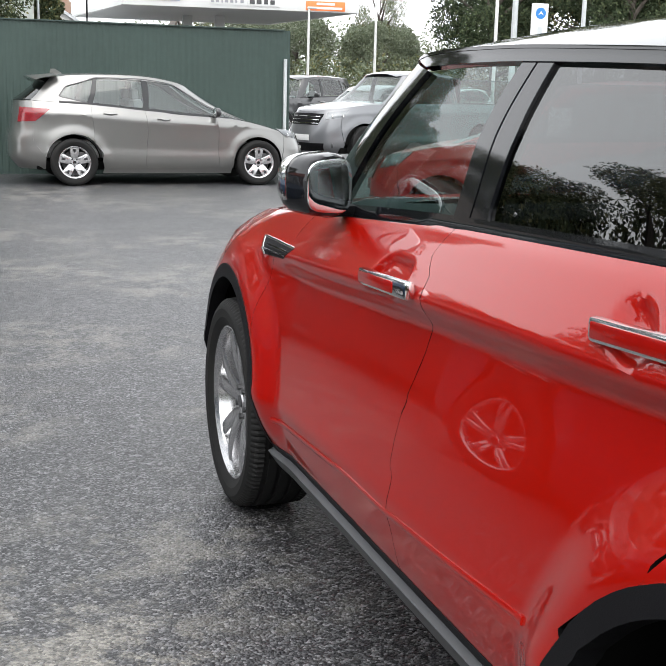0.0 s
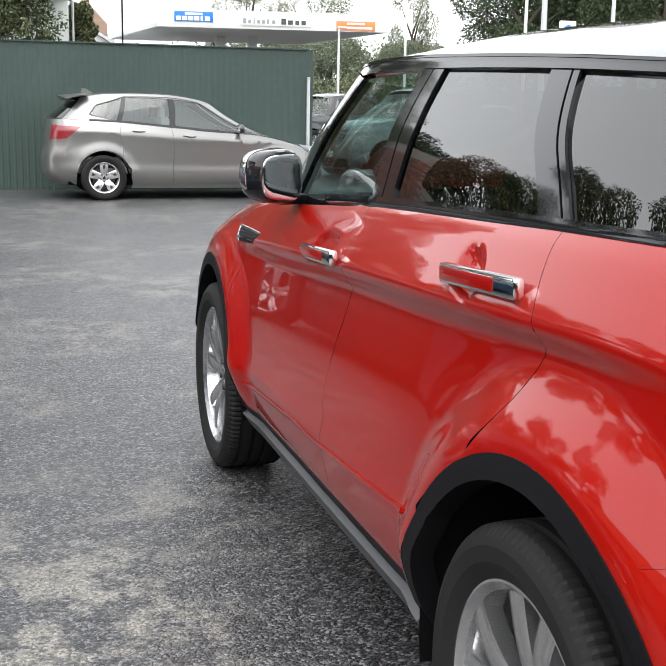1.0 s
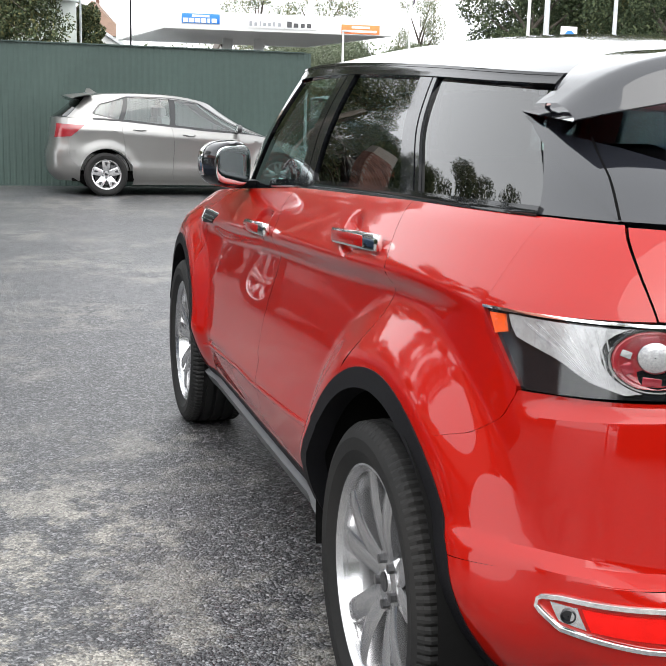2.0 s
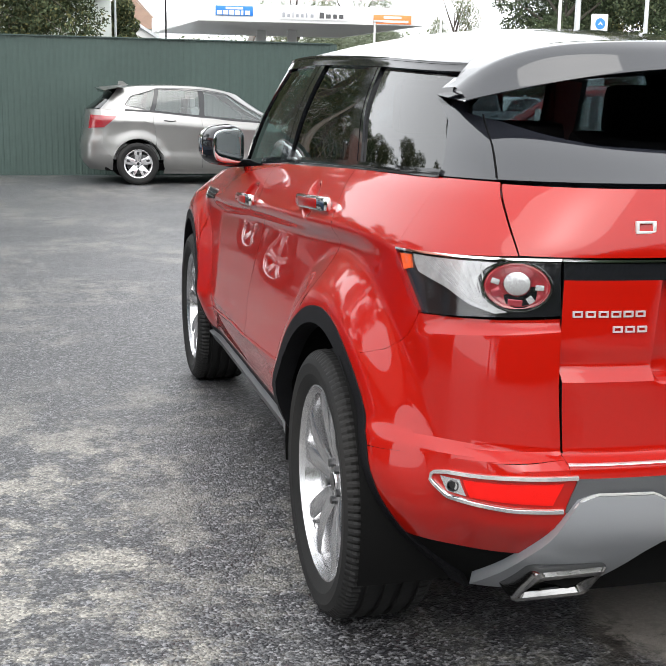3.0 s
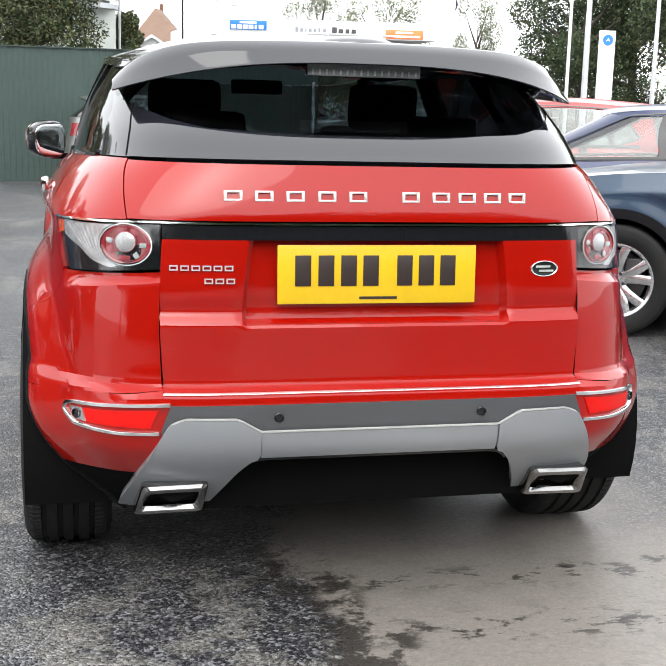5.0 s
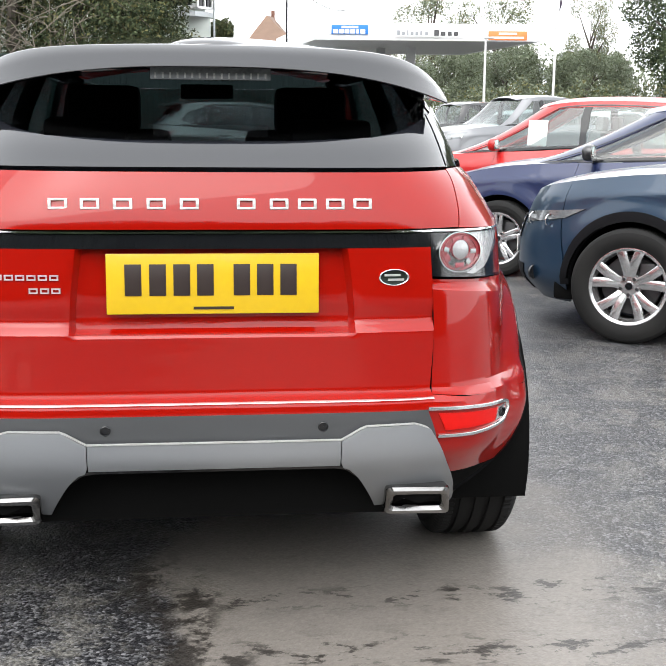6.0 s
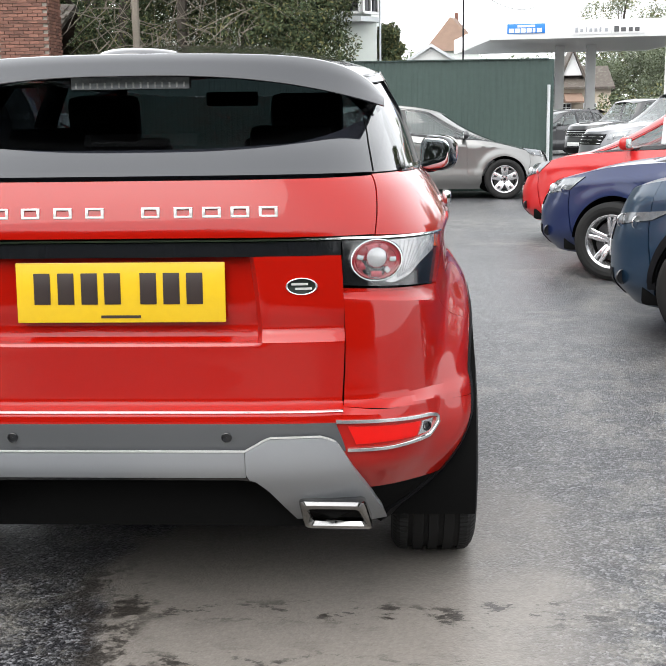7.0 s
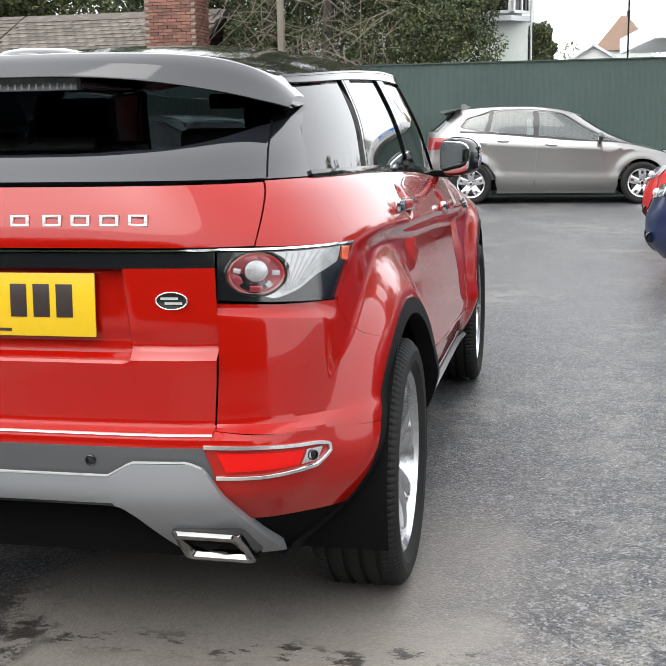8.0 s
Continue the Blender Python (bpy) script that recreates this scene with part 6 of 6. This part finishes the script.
def hip_house():
    h = thing("far_house", "distant house with an orange-brown hipped roof", "house")
    b = Build()
    b.box((4.1, 94, 3.4), (4.2, 6, 6.8), 0)
    part("wall", b, [RENDER], h, smooth=False)
    b = Build()
    b.add([(1.7, 90.6, 6.6), (6.5, 90.6, 6.6), (6.5, 97.4, 6.6), (1.7, 97.4, 6.6), (3.9, 93.2, 9.45), (4.5, 95, 9.45)], [[0, 1, 4], [1, 2, 5, 4], [2, 3, 5], [3, 0, 4, 5], [3, 2, 1, 0]])
    part("roof", b, [TERRA], h, smooth=False)
    b = Build()
    b.box((4.5, 95.2, 9.5), (0.3, 0.3, 0.9), 0)
    part("chimney", b, [BRICK], h, smooth=False)
    window(h, (3.0, 90.95, 4.8), 1.2, 1.4)
    window(h, (5.2, 90.95, 4.8), 1.2, 1.4)
    g = thing("white_outbuilding", "low white building with a pitched grey roof", "building")
    b = Build()
    b.box((3.2, 52, 1.7), (6.5, 8, 3.4), 0)
    b.prism([(-0.1, 3.4), (1.6, 4.4), (3.3, 3.4)], 47.9, 55.9, "xz")
    part("wall", b, [WHITE], g, smooth=False)
    b = Build()
    b.prism([(-0.3, 3.35), (1.6, 4.52), (3.5, 3.35), (3.5, 3.22), (1.6, 4.38), (-0.3, 3.22)], 47.7, 56.1, "xz")
    b.box((4.9, 52, 3.45), (3.3, 8.2, 0.12), 0)
    part("roof", b, [GALV], g, smooth=False)
    t = thing("aerial_mast", "thin grey mast with television aerials", "mast")
    b = Build()
    b.tube([(3.1, 50, 0), (3.1, 50, 7.5)], 0.04, 6)
    part("pole", b, [TRIM], t)
    b = Build()
    for k in range(5):
        b.tube([(2.8 + 0.15 * k, 50 - 0.3, 7.0), (2.8 + 0.15 * k, 50 + 0.3, 7.0)], 0.012, 4)
    b.tube([(2.7, 50, 7.0), (3.6, 50, 7.0)], 0.015, 4)
    part("aerial", b, [TRIM], t)
    t = thing("overhead_cable", "thin black overhead cable from the mast", "cable")
    b = Build()
    b.tube([(3.1 + 9 * k / 12, 50 + 40 * k / 12, 7.3 + 3.5 * k / 12 - 1.2 * math.sin(math.pi * k / 12)) for k in range(13)], 0.02, 5)
    part("cable", b, [TRIM], t)

    h = thing("cottage", "distant cream cottage with a brown tiled roof and white gable", "house")
    b = Build()
    b.box((11.9, 84.0, 1.75), (6.4, 6.0, 3.5), 0)
    part("wall", b, [mat("cream_wall", (0.42, 0.36, 0.29), 0.85, var=0.12, fine=40)], h, smooth=False)
    b = Build()
    b.prism([(80.6, 3.35), (84.0, 4.95), (87.4, 3.35), (87.4, 3.2), (84.0, 4.8), (80.6, 3.2)], 8.5, 15.3, "yz")
    part("roof", b, [TILE], h, smooth=False)
    b = Build()
    b.prism([(11.7, 4.2), (12.4, 5.8), (13.1, 4.2)], 81.6, 84.0, "xz")
    part("gable", b, [WHITEP], h, "white boarded gable", smooth=False)
    b = Build()
    b.prism([(11.45, 4.1), (12.4, 6.15), (13.35, 4.1), (13.2, 4.0), (12.4, 5.9), (11.6, 4.0)], 81.3, 84.2, "xz")
    part("gable_roof", b, [TILE], h, smooth=False)
    b = Build()
    b.box((10.6, 80.9, 2.9), (1.7, 0.2, 1.3), 0)
    part("tile_hanging", b, [TERRA], h, "brown hung tiles", smooth=False)
    b = Build()
    b.prism([(79.6, 2.35), (81.0, 2.95), (81.0, 2.3), (79.6, 2.25)], 11.7, 13.0, "yz")
    part("porch_roof", b, [TERRA], h, smooth=False)
    window(h, (11.9, 80.95, 1.7), 0.7, 1.0)
    window(h, (13.6, 80.95, 1.7), 0.9, 1.0)


hip_house()

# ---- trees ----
# the pale leaf colour has distance haze mixed in, for the far trees
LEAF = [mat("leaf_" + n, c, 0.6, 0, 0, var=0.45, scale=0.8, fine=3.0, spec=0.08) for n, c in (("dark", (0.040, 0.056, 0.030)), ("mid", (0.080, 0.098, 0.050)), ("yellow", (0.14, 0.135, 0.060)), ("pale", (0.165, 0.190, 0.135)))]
BARK = mat("bark", (0.055, 0.046, 0.037), 0.9, var=0.3, scale=8, fine=60, bump=0.004)
TWIG = mat("pale_twig", (0.15, 0.13, 0.105), 0.85, var=0.2)


def crown(rng, lobes, n, size, slots):
    """Many small leaves in uneven lobes: (x, y, z, radius) each."""
    L = np.array(lobes, float)
    k = rng.choice(len(L), n, p=L[:, 3] ** 2 / (L[:, 3] ** 2).sum())
    d = rng.normal(size=(n, 3))
    d /= np.linalg.norm(d, axis=1, keepdims=True)
    r = L[k, 3] * (0.45 + 0.62 * rng.random(n) ** 0.6) * (1 + 0.18 * np.sin(d[:, 0] * 5 + k) * np.cos(d[:, 2] * 6 + 2 * k))
    c = L[k, :3] + d * r[:, None]
    a = rng.normal(size=(n, 3))
    a /= np.linalg.norm(a, axis=1, keepdims=True)
    e = np.cross(a, rng.normal(size=(n, 3)))
    e /= np.linalg.norm(e, axis=1, keepdims=True)
    s = size * (0.6 + 0.8 * rng.random(n))[:, None]
    V = np.stack([c - a * s, c + e * s * 0.45, c + a * s, c - e * s * 0.45], 1)
    b = Build()
    b.v = [tuple(p) for p in V.reshape(-1, 3)]
    b.f = [[4 * i, 4 * i + 1, 4 * i + 2, 4 * i + 3] for i in range(n)]
    b.m = [int(q) for q in rng.choice(slots, n)]
    return b


def tree_meshes(seed, h, spread, n, size, slots, open_=0.5):
    rng = np.random.default_rng(seed)
    b = Build()
    b.tube([(0, 0, 0), (0.05, 0.02, h * 0.25), (0.0, 0.08, h * 0.5), (0.05, 0.0, h * 0.85)], [0.05 * h * 0.55, 0.04 * h * 0.5, 0.03 * h * 0.45, 0.02], 9)
    lobes = []
    for k in range(11):
        a, z = rng.random() * 6.28, h * (0.30 + 0.62 * (k + 0.5) / 11)
        reach = spread * (0.25 + 0.75 * math.sin(math.pi * min(1, (z / h - 0.15) / 0.9))) * (0.6 + 0.5 * rng.random())
        e = (reach * math.cos(a), reach * math.sin(a), z + 0.12 * h * rng.random())
        b.tube([(0.03, 0.03, z * 0.75), (e[0] * 0.5, e[1] * 0.5, z * 0.92), e], [0.014 * h, 0.008 * h, 0.01], 6)
        lobes.append((*e, spread * (0.28 + 0.22 * rng.random())))
    lobes.append((0, 0, h * 0.92, spread * 0.35))
    return b.mesh("trunk", BARK), crown(rng, lobes, n, size, slots).mesh("crown", LEAF, False)


# the round kind is mostly haze-paled leaves, for trees far off
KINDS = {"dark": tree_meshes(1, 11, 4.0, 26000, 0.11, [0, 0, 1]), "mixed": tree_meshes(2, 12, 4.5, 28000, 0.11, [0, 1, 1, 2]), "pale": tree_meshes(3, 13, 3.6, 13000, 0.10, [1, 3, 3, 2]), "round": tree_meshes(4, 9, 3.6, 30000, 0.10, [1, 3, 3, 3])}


def tree(kind, label, x, y, sc=1.0, turn=0.0, group="trees beyond the car park", slim=1.0):
    t = thing("tree", label, "tree", group)
    t.matrix_basis = pose(x, y, 0, 0, 0, turn) @ Matrix.Diagonal((sc * slim, sc * slim, sc, 1))
    for nm, me in zip(("trunk", "crown"), KINDS[kind]):
        new(nm, me).parent = t


for x, y, k, sc in ((27, 60, "dark", 0.85), (31, 55, "mixed", 1.15), (37, 60, "dark", 1.4), (44, 56, "mixed", 1.4), (34, 68, "dark", 1.3), (28.5, 48, "dark", 0.80), (36, 47, "mixed", 1.1)):
    tree(k, "large dark green tree in full leaf", x, y, sc, x * 31)
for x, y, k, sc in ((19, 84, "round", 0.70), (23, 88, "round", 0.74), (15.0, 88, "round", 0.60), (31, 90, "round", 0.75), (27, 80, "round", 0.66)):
    tree(k, "mid-green tree behind the forecourt, haze put into its leaf colour", x, y, sc, x * 53)
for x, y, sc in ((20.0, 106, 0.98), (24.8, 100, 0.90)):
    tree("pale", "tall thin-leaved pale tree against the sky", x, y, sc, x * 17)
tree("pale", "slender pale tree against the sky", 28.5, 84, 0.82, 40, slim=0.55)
for x, y, k, sc in ((-24, 20, "mixed", 1.0), (-22, -14, "mixed", 0.9), (-19, 40, "mixed", 0.80), (-15, 42, "dark", 0.85), (-23, 41, "mixed", 0.85), (-9.5, 33, "dark", 0.78), (-24, 34, "mixed", 1.1)):
    tree(k, "green tree beside the car park", x, y, sc, x * 13 + y, "trees beside the car park")


def hedge_tree():
    """The overgrown evergreen over the fence, with ivy and bare twigs."""
    rng = np.random.default_rng(11)
    t = thing("ivy_tree", "overgrown dark evergreen with ivy and bare pale twigs above the fence", "tree")
    b = Build()
    for x0, y0, x1, h in ((-4.9, 24.6, -4.6, 10.0), (-3.2, 24.8, -3.4, 8.6), (-6.6, 25.0, -6.0, 8.6)):
        b.tube([(x0, y0, 0), ((x0 + x1) / 2, y0, h / 2), (x1, y0, h)], [0.16, 0.12, 0.08], 8)
    part("trunk", b, [BARK], t)
    lobes = [(-1.5, 24.3, 2.6, 1.0), (-1.7, 24.5, 4.2, 1.2), (-1.9, 24.4, 5.8, 1.3), (-3.2, 24.8, 3.2, 1.3), (-3.4, 25, 5.2, 1.5), (-5.0, 25.5, 3.0, 1.3), (-5.2, 25.8, 5.4, 1.6), (-6.6, 25.5, 3.4, 1.1), (-7.0, 25.8, 5.6, 1.4), (-2.2, 23.9, 3.4, 0.9), (-2.4, 25.0, 7.4, 1.4), (-4.5, 25.5, 7.5, 1.7), (-6.3, 25.8, 7.4, 1.4), (-3.4, 25.3, 9.2, 1.5), (-5.4, 25.6, 9.2, 1.4), (-4.3, 25.5, 10.8, 1.2)]
    part("crown", crown(rng, lobes, 190000, 0.044, [0, 0, 1, 1, 1, 2]), LEAF, t, smooth=False)
    b = Build()
    for k in range(150):
        x, z = -6.9 + 4.6 * rng.random(), 2.5 + 3.0 * rng.random()
        y = 23.3 + 0.9 * rng.random()
        p = [(x, y, z)]
        d = np.array([rng.normal() * 0.35, rng.normal() * 0.15, -0.15 + rng.normal() * 0.3])
        for s in range(6):
            d = d + rng.normal(size=3) * 0.10 + np.array([0, 0, -0.03])
            p.append(tuple(np.array(p[-1]) + d * 0.55))
        b.tube(p, list(np.linspace(0.014, 0.004, 7)), 5)
    tagged(part("bare_twig", b, [TWIG], t, "pale bare twigs"), kind="stuff")
    s = thing("shrub", "small green shrub beside the white house", "shrub")
    part("crown", crown(rng, [(0.16, 29.0, 2.6, 0.45), (0.12, 29.2, 3.2, 0.42), (0.10, 29.1, 3.6, 0.34), (0.25, 29.1, 1.4, 0.5)], 16000, 0.045, [1, 2, 1, 0]), LEAF, s, smooth=False)
    p = thing("old_post", "weathered timber post among the branches", "post")
    b = Build()
    b.tube([(-5.55, 23.0, 0), (-5.55, 23.0, 7)], 0.085, 8)
    part("pole", b, [TWIG], p)


hedge_tree()


def far_wood():
    rng = np.random.default_rng(5)
    lobes = []
    for k in range(60):
        x = -70 + 190 * (k + rng.random()) / 60
        lobes.append((x, 135 + 12 * rng.random(), 2.5 + 2.5 * rng.random(), 4.2 + 2.0 * rng.random()))
    # wood and hedgerow take some haze-paled leaves too
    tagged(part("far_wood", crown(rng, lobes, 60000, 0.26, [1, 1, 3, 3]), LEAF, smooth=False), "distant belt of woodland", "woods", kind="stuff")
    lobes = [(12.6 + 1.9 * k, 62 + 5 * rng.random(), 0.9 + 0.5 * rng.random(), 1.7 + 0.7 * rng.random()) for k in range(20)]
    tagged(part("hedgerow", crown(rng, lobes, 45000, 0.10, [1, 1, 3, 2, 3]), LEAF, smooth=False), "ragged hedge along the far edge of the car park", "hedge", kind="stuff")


far_wood()


def behind():
    """What paint and glass mirror from out of view: an added belt of trees as dark surroundings behind the walk, and a
    brick house with a red roof.
    """
    rng = np.random.default_rng(8)
    lobes = [(-26 + 2.7 * k, -19 - 5 * rng.random(), 1.8 + 2.6 * rng.random(), 2.6 + 1.2 * rng.random()) for k in range(20)]
    belt_leaves = crown(rng, lobes, 60000, 0.17, [0, 0, 0, 1])
    # a plain dark sheet inside the leaves keeps bright gaps out of the reflections
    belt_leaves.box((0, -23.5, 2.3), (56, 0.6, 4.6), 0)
    tagged(part("tree_belt", belt_leaves, LEAF, smooth=False), "added unseen belt of trees, mirrored as dark surroundings", "trees", kind="stuff")
    h = thing("brick_house", "red brick house with a red tiled roof across the lane", "house")
    b = Build()
    b.box((-19, 6, 1.6), (7, 12, 3.2), 0)
    part("wall", b, [BRICK], h, smooth=False)
    b = Build()
    b.prism([(-23, 3.1), (-19, 5.4), (-15, 3.1), (-15, 2.9), (-19, 5.2), (-23, 2.9)], -0.5, 12.5, "xz")
    part("roof", b, [mat("roof_tile_red", (0.26, 0.075, 0.045), 0.85, var=0.25, scale=3, fine=30)], h, smooth=False)
    for y in (2.5, 6.0, 9.5):
        window(h, (-15.46, y, 1.7), 1.3, 1.2, math.pi / 2)


behind()
